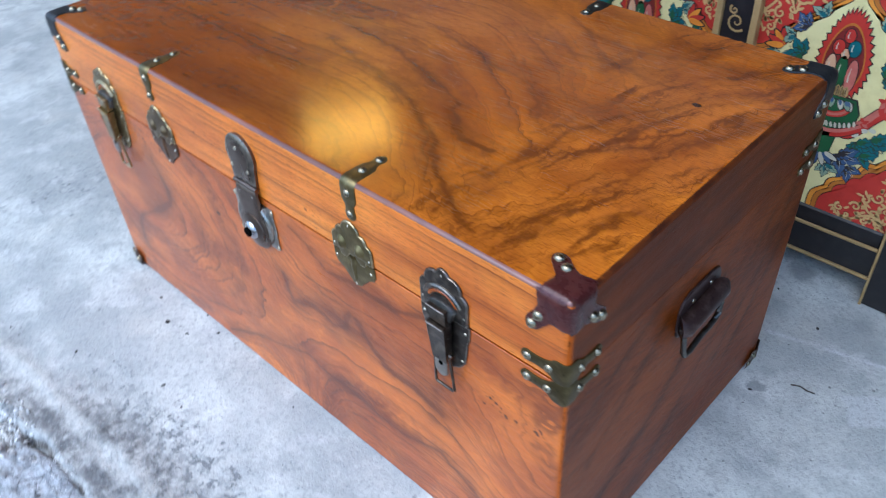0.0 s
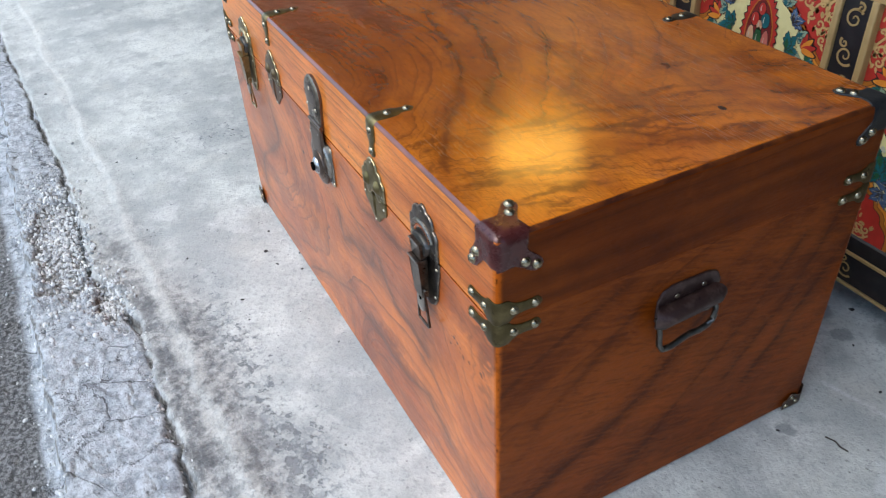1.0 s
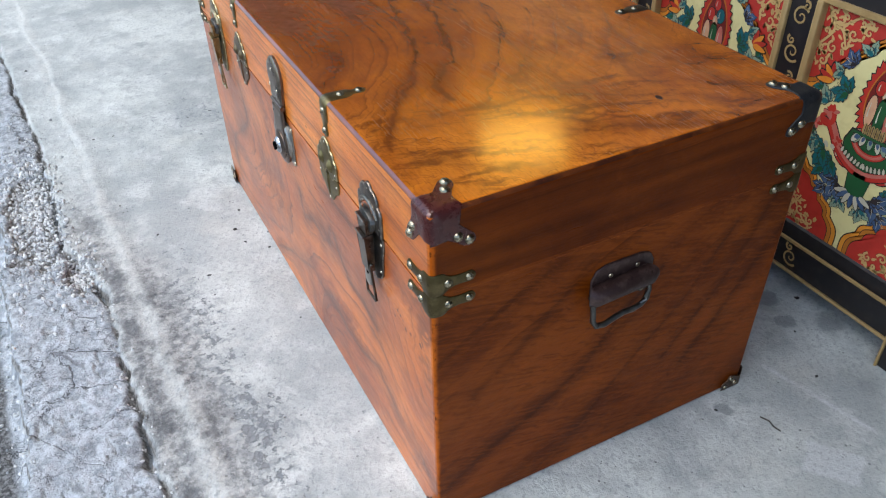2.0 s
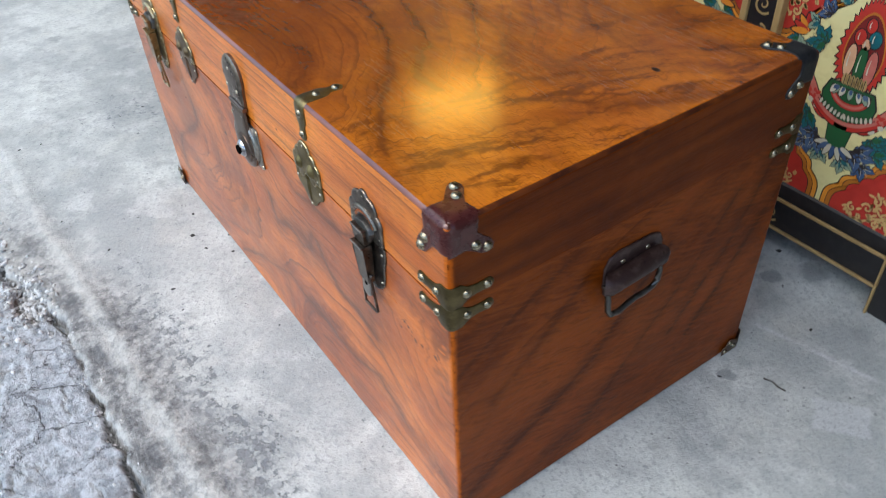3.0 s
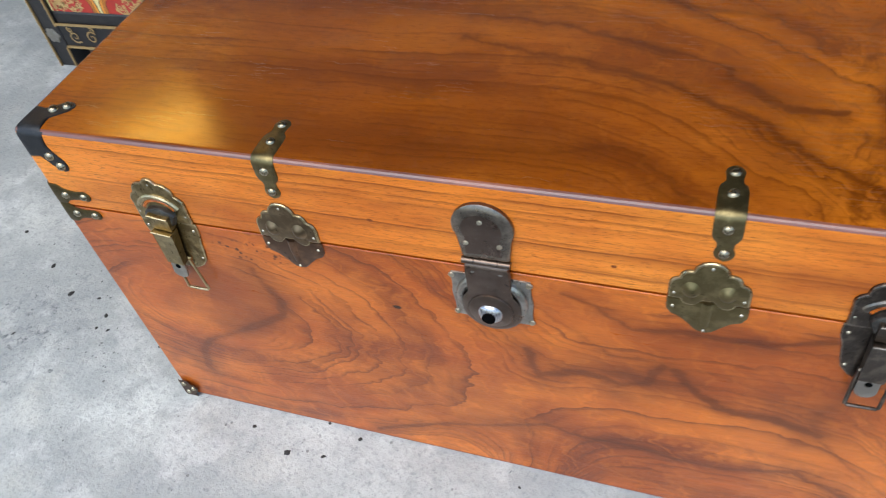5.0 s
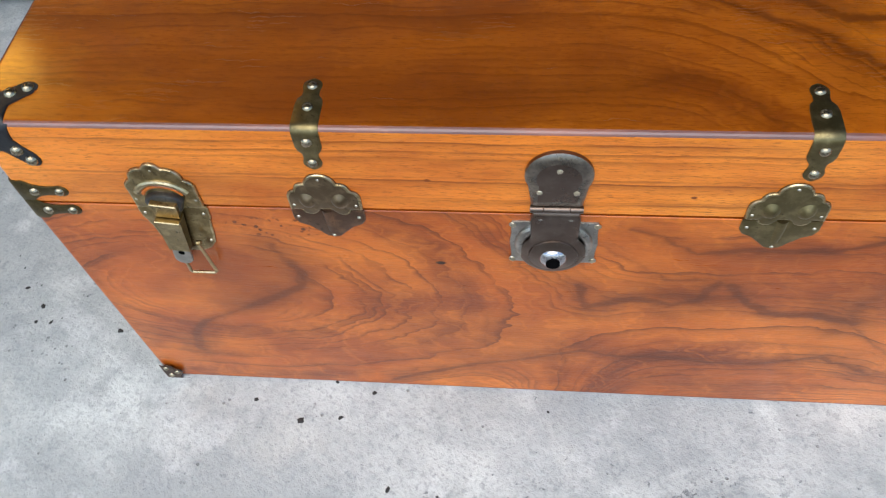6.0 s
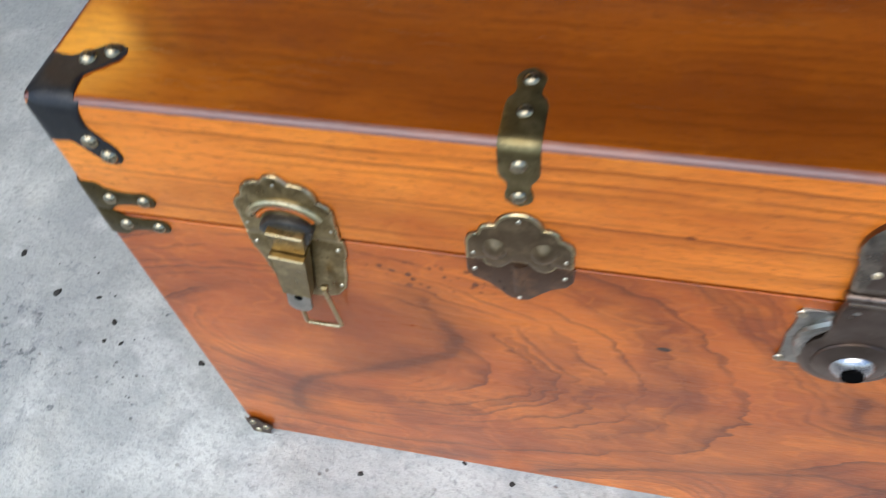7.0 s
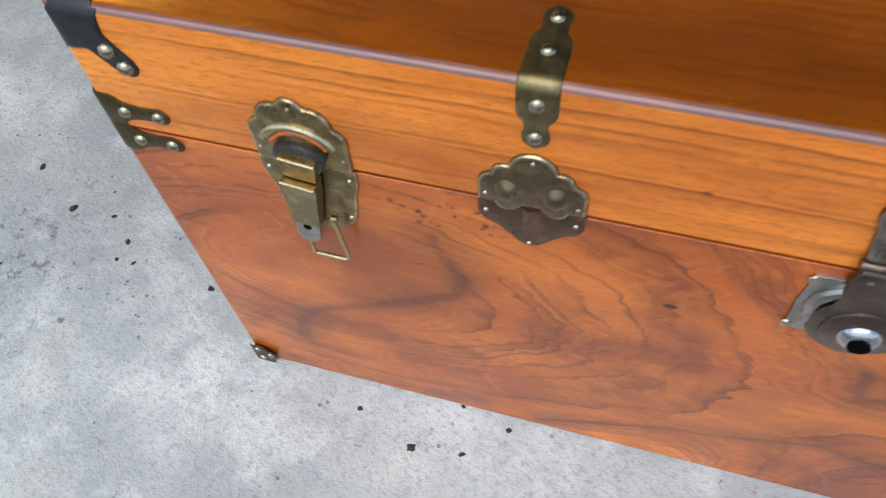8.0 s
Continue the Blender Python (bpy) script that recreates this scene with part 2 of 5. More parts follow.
wood_lid_front = wood("camphor_lid_front", "x", "z", "y", straight(0.0), 45.0, (0.95, 0.333, 0.046), (0.82, 0.231, 0.026), (0.45, 0.097, 0.010),
                      streaks=[(0.05, 0.390, 0, 0.14, 0.014, 0.5), (0.62, 0.400, 1, 0.2, 0.018, 0.45), (0.25, 0.425, 0, 0.12, 0.010, 0.35), (0.40, 0.375, 1, 0.15, 0.010, 0.4)],
                      lines=0.9, fine=0.75, split=3.0, ripple=0.2, wob_fine=0.25, bend=0.008, coat=0.22, spec=0.28, grainy=1.6, deep_k=0.5,
                      knots=[(0.270, 0.400, 0.004), (0.480, 0.385, 0.003), (0.665, 0.385, 0.003)])
wood_top = wood("camphor_top", "x", "y", "z", top_field, 24.0, (0.70, 0.208, 0.0125), (0.50, 0.127, 0.0067), (0.240, 0.050, 0.0028),
                curves=[([(0.30, 0.195), (0.427, 0.168), (0.532, 0.133), (0.600, 0.085), (0.622, 0.060), (0.66, 0.040), (0.705, 0.019)], 0.0030, 0.012, 0.9),
                        ([(0.30, 0.235), (0.39, 0.229), (0.48, 0.200), (0.537, 0.177), (0.595, 0.125), (0.635, 0.125)], 0.0032, 0.014, 0.95),
                        ([(0.660, 0.100), (0.668, 0.163), (0.683, 0.238), (0.724, 0.301), (0.738, 0.340)], 0.0030, 0.016, 0.62),
                        ([(0.672, 0.060), (0.690, 0.120), (0.710, 0.190), (0.722, 0.270)], 0.0018, 0.012, 0.4),
                        ([(0.712, 0.020), (0.745, 0.098), (0.763, 0.159), (0.773, 0.242), (0.804, 0.307)], 0.0026, 0.015, 0.6),
                        ([(0.745, 0.030), (0.770, 0.088), (0.795, 0.160)], 0.0022, 0.014, 0.5),
                        ([(0.30, 0.040), (0.422, 0.045), (0.47, 0.062), (0.51, 0.030), (0.53, 0.010)], 0.0028, 0.013, 0.8),
                        ([(0.50, 0.365), (0.58, 0.348), (0.65, 0.350), (0.70, 0.340)], 0.003, 0.016, 0.6),
                        ([(0.55, 0.405), (0.62, 0.388), (0.70, 0.412), (0.78, 0.420)], 0.002, 0.010, 0.6),
                        ([(0.40, 0.300), (0.50, 0.270), (0.58, 0.255), (0.63, 0.205)], 0.0022, 0.010, 0.6)],
                # the first cloud darkens the left end in place of its weaker sheen
                clouds=[(0.08, 0.22, 0.33, 0.40, 0.68), (0.27, 0.030, 0.26, 0.050, 0.9), (0.20, 0.125, 0.22, 0.028, 0.65), (0.38, 0.09, 0.1, 0.05, 0.4), (0.30, 0.24, 0.2, 0.025, 0.4), (0.05, 0.07, 0.1, 0.02, 0.35), (0.58, 0.04, 0.06, 0.03, 0.3)],
                lines=0.85, fine=0.68, ripple=0.5, depth=0.86, wob_fine=0.7, zig=0.13, ragged=1.5, deep_k=0.50, brush=(71, 0.58, 0.67, 0.8), coat=0.72, rough=0.24, coat_rough=0.14, wavy=22.0, grainy=1.2, spec=0.22, knots=[(0.744, 0.326, 0.0075)])
# the right side's shade is put into these darker board colours
wood_side_shaded = wood("camphor_side_shaded", "y", "z", "x", straight(-0.62), 15.0, (0.300, 0.066, 0.0052), (0.205, 0.040, 0.0030), (0.105, 0.0180, 0.0016),
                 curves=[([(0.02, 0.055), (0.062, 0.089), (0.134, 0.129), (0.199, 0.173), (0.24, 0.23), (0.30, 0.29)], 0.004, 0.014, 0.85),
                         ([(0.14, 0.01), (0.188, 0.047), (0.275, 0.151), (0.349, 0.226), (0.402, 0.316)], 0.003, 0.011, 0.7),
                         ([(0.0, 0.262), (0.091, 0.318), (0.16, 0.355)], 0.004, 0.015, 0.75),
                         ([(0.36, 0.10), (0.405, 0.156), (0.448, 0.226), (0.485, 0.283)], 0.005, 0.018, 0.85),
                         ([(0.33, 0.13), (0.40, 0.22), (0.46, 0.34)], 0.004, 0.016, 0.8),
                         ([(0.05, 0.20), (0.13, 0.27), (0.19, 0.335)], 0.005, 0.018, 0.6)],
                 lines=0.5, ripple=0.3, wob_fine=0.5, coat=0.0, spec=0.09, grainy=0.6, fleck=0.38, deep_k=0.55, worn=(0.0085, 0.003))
# the lid's ends carry the same shade in their colour
wood_lid_side_shaded = wood("camphor_lid_side_shaded", "y", "z", "x", straight(-0.03), 32.0, (0.245, 0.050, 0.003), (0.150, 0.027, 0.0018), (0.070, 0.0110, 0.0008),
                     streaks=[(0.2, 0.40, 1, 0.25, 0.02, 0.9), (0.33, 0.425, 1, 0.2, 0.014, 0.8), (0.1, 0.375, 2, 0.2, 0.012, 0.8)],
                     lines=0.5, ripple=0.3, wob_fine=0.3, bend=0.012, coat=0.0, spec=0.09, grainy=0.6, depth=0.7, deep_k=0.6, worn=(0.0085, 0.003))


def rim_mat():
    s = Shade("rim_varnish", 0.3)
    n = s.noise(s.x * 12.0, s.y * 12.0, s.z * 90.0, 1.0, 4.0)
    s.color(s.mix(n.ramp(0.4, 0.7), (0.13, 0.035, 0.022), (0.26, 0.07, 0.03)))
    s.bump(n + s.noise(s.x, s.y, s.z, 160.0, 3.0), 0.0004, 0.4)
    s.set(Coat_Weight=0.9, Coat_Roughness=0.14, Coat_IOR=1.55)
    return s.m


wood_rim = rim_mat()


def burnished_mat():
    s = Shade("burnished_edge", 0.45)
    n = s.noise(s.x * 12.0, s.y * 26.0, s.z * 60.0, 1.0, 4.0)
    col = s.mix(n.ramp(0.35, 0.65), (0.045, 0.010, 0.004), (0.13, 0.030, 0.005))
    s.color(s.mix(s.noise(s.x, s.y, s.z, 70.0, 6.0, 0.7).ramp(0.54, 0.72) * 0.5, col, (0.26, 0.07, 0.010)))
    s.bump(n + s.noise(s.x, s.y, s.z, 120.0, 3.0), 0.0006, 0.5)
    s.set(Coat_Weight=0.0, Specular_IOR_Level=0.2)
    return s.m


burnished = burnished_mat()


def metal(name, base, worn, rough=0.35, wear=0.5, mottle=90.0, metallic=1.0, pits=0.7):
    s = Shade(name, rough, metallic)
    n = s.noise(s.x, s.y, s.z, mottle, 4.0)
    n2 = s.noise(s.x, s.y, s.z, mottle * 6.0, 3.0)
    col = s.mix(n.ramp(0.45, 0.7) * wear + n2.ramp(0.55, 0.75) * 0.3, base, worn)
    pit = s.noise(s.x, s.y, s.z, mottle * 3.0, 5.0, 0.7).ramp(0.56, 0.66) * s.noise(s.x, s.y, s.z, mottle * 0.5, 2.0).ramp(0.40, 0.60) * pits
    s.color(s.mix(pit, col, tuple(c * 0.22 for c in base)))
    s.link("Roughness", n * 0.3 + (rough - 0.12) + n2 * 0.1)
    s.bump(n2 + n * 2.0, 0.0003, 0.35)
    return s.m


brass = metal("aged_brass", (0.25, 0.185, 0.085), (0.62, 0.49, 0.26), 0.24)
brass_olive = metal("olive_brass", (0.19, 0.150, 0.070), (0.40, 0.325, 0.165), 0.33)
olive_dark = metal("dark_olive_brass", (0.110, 0.084, 0.038), (0.23, 0.18, 0.09), 0.38)
copper = metal("copper_plate", (0.17, 0.105, 0.072), (0.40, 0.22, 0.125), 0.34)
red_brass = metal("coppery_brass", (0.19, 0.135, 0.080), (0.42, 0.31, 0.185), 0.28)
brown_black = metal("brown_black_steel", (0.085, 0.071, 0.060), (0.28, 0.235, 0.185), 0.25)
bronze = metal("brown_steel", (0.165, 0.122, 0.098), (0.29, 0.235, 0.20), 0.24, 0.35, 40.0, pits=0.25)
chrome = metal("bright_steel", (0.48, 0.47, 0.48), (0.66, 0.66, 0.68), 0.16, 0.3, pits=0.0)
brass_rubbed = metal("rubbed_brass", (0.42, 0.34, 0.19), (0.74, 0.62, 0.40), 0.22, pits=0.8)
steel_rubbed_glint = metal("rubbed_steel_glint", (0.20, 0.172, 0.142), (0.46, 0.40, 0.33), 0.22, pits=0.6)
steel = metal("dull_steel", (0.35, 0.33, 0.295), (0.60, 0.57, 0.52), 0.26)
gunmetal = metal("black_steel", (0.10, 0.096, 0.09), (0.25, 0.235, 0.21), 0.32)
rivet_metal = metal("rivet_brass", (0.32, 0.275, 0.19), (0.58, 0.50, 0.36), 0.18)
pin_metal = metal("bright_pin", (0.58, 0.52, 0.40), (0.75, 0.7, 0.58), 0.25)
cap_black = metal("black_cap", (0.022, 0.024, 0.028), (0.09, 0.085, 0.08), 0.36, 0.35, metallic=0.5)
cap_red = metal("oxblood_cap", (0.062, 0.013, 0.012), (0.13, 0.034, 0.025), 0.20, 0.5, metallic=0.1)
bronze_dark = metal("dark_bronze", (0.085, 0.052, 0.036), (0.19, 0.13, 0.09), 0.36, metallic=0.8)
handle_dark = metal("dark_handle", (0.055, 0.030, 0.027), (0.14, 0.09, 0.078), 0.30, 0.5, metallic=0.6)


def paint(name, c, c2=None, rough=0.45, scale=60.0, amount=0.5):
    s = Shade(name, rough)
    c2 = c2 or tuple(v * 0.6 for v in c)
    n = s.noise(s.x, s.y, s.z, scale, 4.0)
    n2 = s.noise(s.x, s.y, s.z, scale * 0.12, 3.0)
    s.color(s.mix(n.ramp(0.4, 0.8) * amount + n2.ramp(0.4, 0.8) * amount * 0.5, c, c2))
    s.bump(n, 0.0004, 0.3)
    return s.m


P = {k: paint("paint_" + k, *v) for k, v in dict(
    cream=((0.74, 0.65, 0.30), (0.55, 0.46, 0.19)), black=((0.012, 0.011, 0.012), (0.035, 0.03, 0.028)), gold=((0.38, 0.25, 0.10), (0.22, 0.135, 0.05)),
    red=((0.47, 0.034, 0.022), (0.30, 0.022, 0.015)), orange=((0.72, 0.27, 0.03), (0.52, 0.15, 0.015)), ink=((0.03, 0.022, 0.02), None),
    teal=((0.012, 0.125, 0.135), (0.010, 0.07, 0.085)), green=((0.020, 0.095, 0.032), (0.014, 0.06, 0.022)), sage=((0.26, 0.33, 0.22), (0.18, 0.24, 0.16)),
    blue=((0.045, 0.085, 0.17), (0.13, 0.20, 0.29)), pink=((0.50, 0.15, 0.11), (0.38, 0.08, 0.06)), white=((0.54, 0.50, 0.37), (0.40, 0.37, 0.28)),
    darkred=((0.19, 0.02, 0.016), None), pale_gold=((0.56, 0.355, 0.135), (0.42, 0.24, 0.08)), amber=((0.46, 0.155, 0.02), (0.34, 0.10, 0.012)), peach=((0.62, 0.36, 0.20), (0.48, 0.22, 0.12))).items()}

plaster = paint("plaster", (0.74, 0.71, 0.71), (0.66, 0.63, 0.63), 0.8, 4.0)
# dark, so that the added right wall gives little light back
blocker_plaster = paint("blocker_plaster", (0.16, 0.15, 0.14), (0.11, 0.10, 0.09), 0.8, 4.0)
soffit = paint("soffit_paint", (0.30, 0.27, 0.24), (0.24, 0.22, 0.19), 0.8, 4.0)
grit_mat = paint("black_grit", (0.025, 0.024, 0.022), (0.05, 0.045, 0.04), 0.8, 200.0)
twig_mat = paint("dry_twig", (0.05, 0.04, 0.03), None, 0.8, 200.0)


# dull black for solid plugs that paint the shade inside the keyholes
hole_shade = Shade("hole_shade", 1.0).color((0.004, 0.004, 0.004)).set(Specular_IOR_Level=0.0).m


def concrete_mat():
    s = Shade("worn_concrete", 0.75)
    x, y = s.x, s.y
    wob = (s.noise(x, y, 0.0, 6.0, 5.0, 0.6) - 0.5) * 0.10
    # distance from the open joint, on the pavement's side
    d = y + 0.343 - (x + 0.373).min(0.0) * 0.067 - x.ramp(-0.02, 0.15) * 0.045 - (x - 0.15).max(0.0) * 0.02
    dw = d + wob * 0.6
    # distance from the low lip, above it
    lip = y + 0.253 - x * 0.045 + wob * 0.42
    yy = y + wob * 0.5
    big = s.noise(x, y, 0.3, 2.6, 5.0, 0.65)
    mid_n = s.noise(x, y, 1.3, 16.0, 6.0, 0.7)
    fine = s.noise(x * 0.9 - y * 0.44, y * 0.9 + x * 0.44, 2.3, 140.0, 3.0, 0.72)
    grain = s.noise(x * 0.8 + y * 0.6, y * 0.8 - x * 0.6, x * 0.3 + 3.3, 260.0, 2.0, 0.6)
    # cement, paler and darker in clouds
    col = s.mix(big.ramp(0.40, 0.60), (0.40, 0.422, 0.41), (0.64, 0.66, 0.625))
    col = s.mix(s.noise(x, y, 41.0, 6.5, 5.0, 0.6).ramp(0.50, 0.64) * 0.5, col, (0.37, 0.392, 0.388))
    col = s.mix(s.noise(x, y, 44.0, 10.0, 4.0, 0.6).ramp(0.54, 0.66) * 0.5, col, (0.70, 0.715, 0.69))
    col = s.mix(mid_n.ramp(0.46, 0.68) * 0.45, col, (0.33, 0.35, 0.355))
    col = s.mix(s.noise(x, y, 5.0, 9.0, 4.0).ramp(0.55, 0.72) * 0.4, col, (0.56, 0.555, 0.50))
    small = s.noise(x, y, 15.0, 40.0, 5.0, 0.7).ramp(0.60, 0.70) * s.noise(x, y, 19.0, 4.0, 2.0).ramp(0.42, 0.58)
    col = s.mix(small * 0.75, col, (0.22, 0.232, 0.235))
    smudge = s.noise(x, y, 33.0, 22.0, 4.0, 0.6).ramp(0.48, 0.66) * s.noise(x, y, 35.0, 5.0, 3.0).ramp(0.42, 0.60)
    col = s.mix(smudge * 0.48, col, (0.26, 0.275, 0.275))
    col = s.mix(s.noise(x, y, 37.0, 12.0, 5.0, 0.65).ramp(0.52, 0.66) * 0.35, col, (0.66, 0.675, 0.64))
    # damp stains: crisp dark islands, thickest before the box and thinner along the worn band
    gx, gy = (x - 0.575) / 0.095, (y + 0.155) / 0.065
    pool = ((gx * gx + gy * gy) * -1.0).exp()
    gx, gy = (x + 0.42) / 0.10, (y - 0.02) / 0.16
    pool = pool.max(((gx * gx + gy * gy) * -1.0).exp() * 0.5)
    along = dw.ramp(0.22, 0.10) * dw.ramp(0.0, 0.03) * x.ramp(-0.1, 0.30) * 0.9
    pool = pool.max(along)
    spots = s.noise(x, y, 8.0, 58.0, 8.0, 0.74)
    stain = (spots + pool * 0.155 + (mid_n - 0.5) * 0.18).ramp(0.645, 0.69)
    col = s.mix(stain * 0.9, col, (0.185, 0.20, 0.208))
    halo = (s.noise(x, y, 7.0, 60.0, 5.0, 0.75) + pool * 0.16).ramp(0.58, 0.70)
    col = s.mix(halo * 0.6, col, (0.24, 0.255, 0.265))
    # wet drips by the cabinet and a pale rubbed patch
    for cx, cy, r in ((0.794, 0.713, 0.030), (0.815, 0.785, 0.022), (0.70, 0.672, 0.022), (0.850, 0.440, 0.012), (0.76, 0.66, 0.015)):
        dx, dy = x - cx, y - cy
        col = s.mix(((dx * dx + dy * dy).pow(0.5) + (mid_n - 0.5) * 0.06).ramp(r, r * 0.55) * 0.6, col, (0.15, 0.16, 0.17))
    dx, dy = ((x - 0.99) * 0.8 + (y - 0.50) * 0.6).abs(), ((y - 0.50) * 0.8 - (x - 0.99) * 0.6).abs()
    col = s.mix((dx.max(dy * 1.3) + (mid_n - 0.5) * 0.03).ramp(0.038, 0.030) * 0.45, col, (0.66, 0.68, 0.69))
    # chalky scrape
    dx, dy = x - 0.897, y - 0.572
    scrape = (dy * 0.972 - dx * 0.234 + wob * 0.05).abs().ramp(0.006, 0.001) * (dx * 0.972 + dy * 0.234).abs().ramp(0.104, 0.075) * mid_n.ramp(0.35, 0.6)
    col = s.mix(scrape * 0.6, col, (0.70, 0.71, 0.72))
    # dried ring
    rx, ry = (x + 0.382) / 1.0, (y - 0.225) / 0.8
    ring = ((rx * rx + ry * ry).pow(0.5) + wob * 0.04 - 0.020).abs().ramp(0.004, 0.001)
    col = s.mix(ring * 0.35, col, (0.35, 0.36, 0.36))
    # the worn band beside the joint: sandy, gritty, with a smooth pale ridge
    band = dw.ramp(-0.01, 0.01) * dw.ramp(0.135, 0.07)
    grime = s.noise(x, y, 23.0, 11.0, 6.0, 0.72)
    sand = s.mix((s.noise(x, y, 21.0, 46.0, 7.0, 0.8) * 0.6 + grime * 0.4).ramp(0.41, 0.58), (0.095, 0.095, 0.097), (0.50, 0.49, 0.465))
    col = s.mix(band * (x.ramp(-0.5, 0.15) * 0.75 + 0.15) * grime.ramp(0.74, 0.54), col, sand)
    ridge = lip.abs().ramp(0.022, 0.004) * s.noise(x, y, 27.0, 16.0, 5.0, 0.7).ramp(0.34, 0.54)
    col = s.mix(ridge * 0.62, col, (0.60, 0.595, 0.555))
    under = (lip + 0.030).abs().ramp(0.020, 0.004) * s.noise(x, y, 28.0, 20.0, 5.0, 0.7).ramp(0.44, 0.58) * x.ramp(-0.25, 0.2)
    col = s.mix(under * 0.85, col, (0.12, 0.122, 0.126))
    # the old gutter: bluish, coarse and cracked
    old = (d + wob * 0.12).ramp(0.004, -0.004)
    rough_n = s.noise(x, y, 9.0, 42.0, 6.0, 0.8)
    oldc = s.mix(rough_n.ramp(0.36, 0.60), (0.25, 0.272, 0.295), (0.57, 0.60, 0.63))
    oldc = s.mix(s.noise(x, y, 4.0, 12.0, 6.0, 0.75).ramp(0.50, 0.66) * 0.5, oldc, (0.34, 0.36, 0.385))
    oldc = s.mix(s.noise(x, y, 24.0, 90.0, 4.0, 0.7).ramp(0.58, 0.66) * 0.6, oldc, (0.13, 0.135, 0.145))
    bend = s.noise(x, y, 30.0, 9.0, 5.0, 0.7) - 0.5
    crazed = s.cells(x + bend * 0.12, y + bend * 0.16, 0.0, 7.5, "DISTANCE_TO_EDGE").ramp(0.012, 0.002)
    oldc = s.mix(s.noise(x, y, 51.0, 30.0, 5.0, 0.7).ramp(0.56, 0.66) * 0.55, oldc, (0.17, 0.18, 0.195))
    oldc = s.mix(crazed * s.noise(x, y, 12.0, 7.0, 2.0).ramp(0.38, 0.52) * 0.85, oldc, (0.07, 0.07, 0.075))
    fine_cracks = s.cells(x + bend * 0.10 + (rough_n - 0.5) * 0.02, y * 0.7 + bend * 0.10, 3.0, 19.0, "DISTANCE_TO_EDGE").ramp(0.022, 0.004)
    oldc = s.mix(fine_cracks * s.noise(x, y, 13.0, 6.0, 2.0).ramp(0.48, 0.58) * 0.7, oldc, (0.10, 0.10, 0.108))
    col = s.mix(old, col, oldc)
    # asphalt of the road beyond the edge
    road = (yy - x * 0.02).ramp(-0.466, -0.482)
    col = s.mix(road, col, s.mix(fine.ramp(0.4, 0.62), (0.05, 0.05, 0.05), (0.22, 0.215, 0.21)))
    pits = s.cells(x, y, 0.0, 80.0).ramp(0.20, 0.10) * s.noise(x, y, 6.0, 16.0, 3.0).ramp(0.54, 0.64)
    col = s.mix(pits * 0.6, col, (0.13, 0.13, 0.13))
    col = s.mix(fine.ramp(0.5, 0.66) * 0.46 + grain.ramp(0.55, 0.72) * 0.26, col, (0.27, 0.285, 0.29))
    # soil in the joint and the hollows
    col = s.mix(s.z.ramp(-0.0125, -0.0165) * s.z.ramp(-0.030, -0.026), col, s.mix(fine.ramp(0.4, 0.6), (0.11, 0.106, 0.10), (0.34, 0.335, 0.32)))
    s.color(col)
    s.bump(fine * 0.6 + mid_n * 0.7 + grain * 0.15 + rough_n * old * 3.0 + rough_n * band * 1.2 - pits * 0.6 - crazed * old - stain * 0.3, 0.004, 0.75)
    return s.m


concrete = concrete_mat()


# ---- geometry helpers ----
def smooth(me, angle=35):
    me.set_sharp_from_angle(angle=radians(angle))
    for p in me.polygons:
        p.use_smooth = p.area < 0.0015


def to_mesh(name, bm, mats, shift=None):
    if shift is not None:
        bmesh.ops.translate(bm, vec=-Vector(shift), verts=bm.verts)
    bmesh.ops.recalc_face_normals(bm, faces=bm.faces)
    me = bpy.data.meshes.new(name)
    bm.to_mesh(me)
    bm.free()
    for m in mats if isinstance(mats, (list, tuple)) else (mats,):
        me.materials.append(m)
    smooth(me)
    return me


def root(ob):
    while ob.parent:
        ob = ob.parent
    return ob


def thing(name, at, label, category, group="", kind=""):
    ob = new(name)
    ob.location = at
    ob.empty_display_size = 0.05
    return tagged(ob, label, category, group, kind)


def part(name, bm, mats, parent, label=""):
    """One mesh under a thing or a part; the bmesh is given in the place's own coordinates."""
    top = root(parent)
    ob = new(name, to_mesh(name, bm, mats, top.location))
    ob.parent = parent
    return tagged(ob, label)


def set_at(name, me, m, parent, label=""):
    """A part that shares its mesh with others, at the pose m."""
    top = root(parent)
    ob = new(name, me)
    ob.parent = parent
    ob.matrix_basis = Matrix.Translation(-top.location) @ m
    return tagged(ob, label)


def whole(name, bm, mats, label, category, group="", kind=""):
    return tagged(new(name, to_mesh(name, bm, mats)), label, category, group, kind)


def add_box(bm, x0, x1, y0, y1, z0, z1, bevel=0.0, seg=1, mat=0):
    r = bmesh.ops.create_cube(bm, size=1.0, matrix=Matrix.LocRotScale(((x0 + x1) / 2, (y0 + y1) / 2, (z0 + z1) / 2), None, (x1 - x0, y1 - y0, z1 - z0)))
    faces = {f for v in r["verts"] for f in v.link_faces}
    for f in faces:
        f.material_index = mat
    if bevel:
        bmesh.ops.bevel(bm, geom=list({e for v in r["verts"] for e in v.link_edges}), offset=bevel, segments=seg, affect="EDGES", profile=0.5, material=-1)


def box(*a, **k):
    bm = bmesh.new()
    add_box(bm, *a, **k)
    return bm


# frames of the faces: u, v in the face, w out of it
def front_face(x, z, y=0.0):
    return Matrix(((1, 0, 0, x), (0, 0, -1, y), (0, 1, 0, z), (0, 0, 0, 1)))


def right_face(y, z, x):
    return Matrix(((0, 0, 1, x), (1, 0, 0, y), (0, 1, 0, z), (0, 0, 0, 1)))


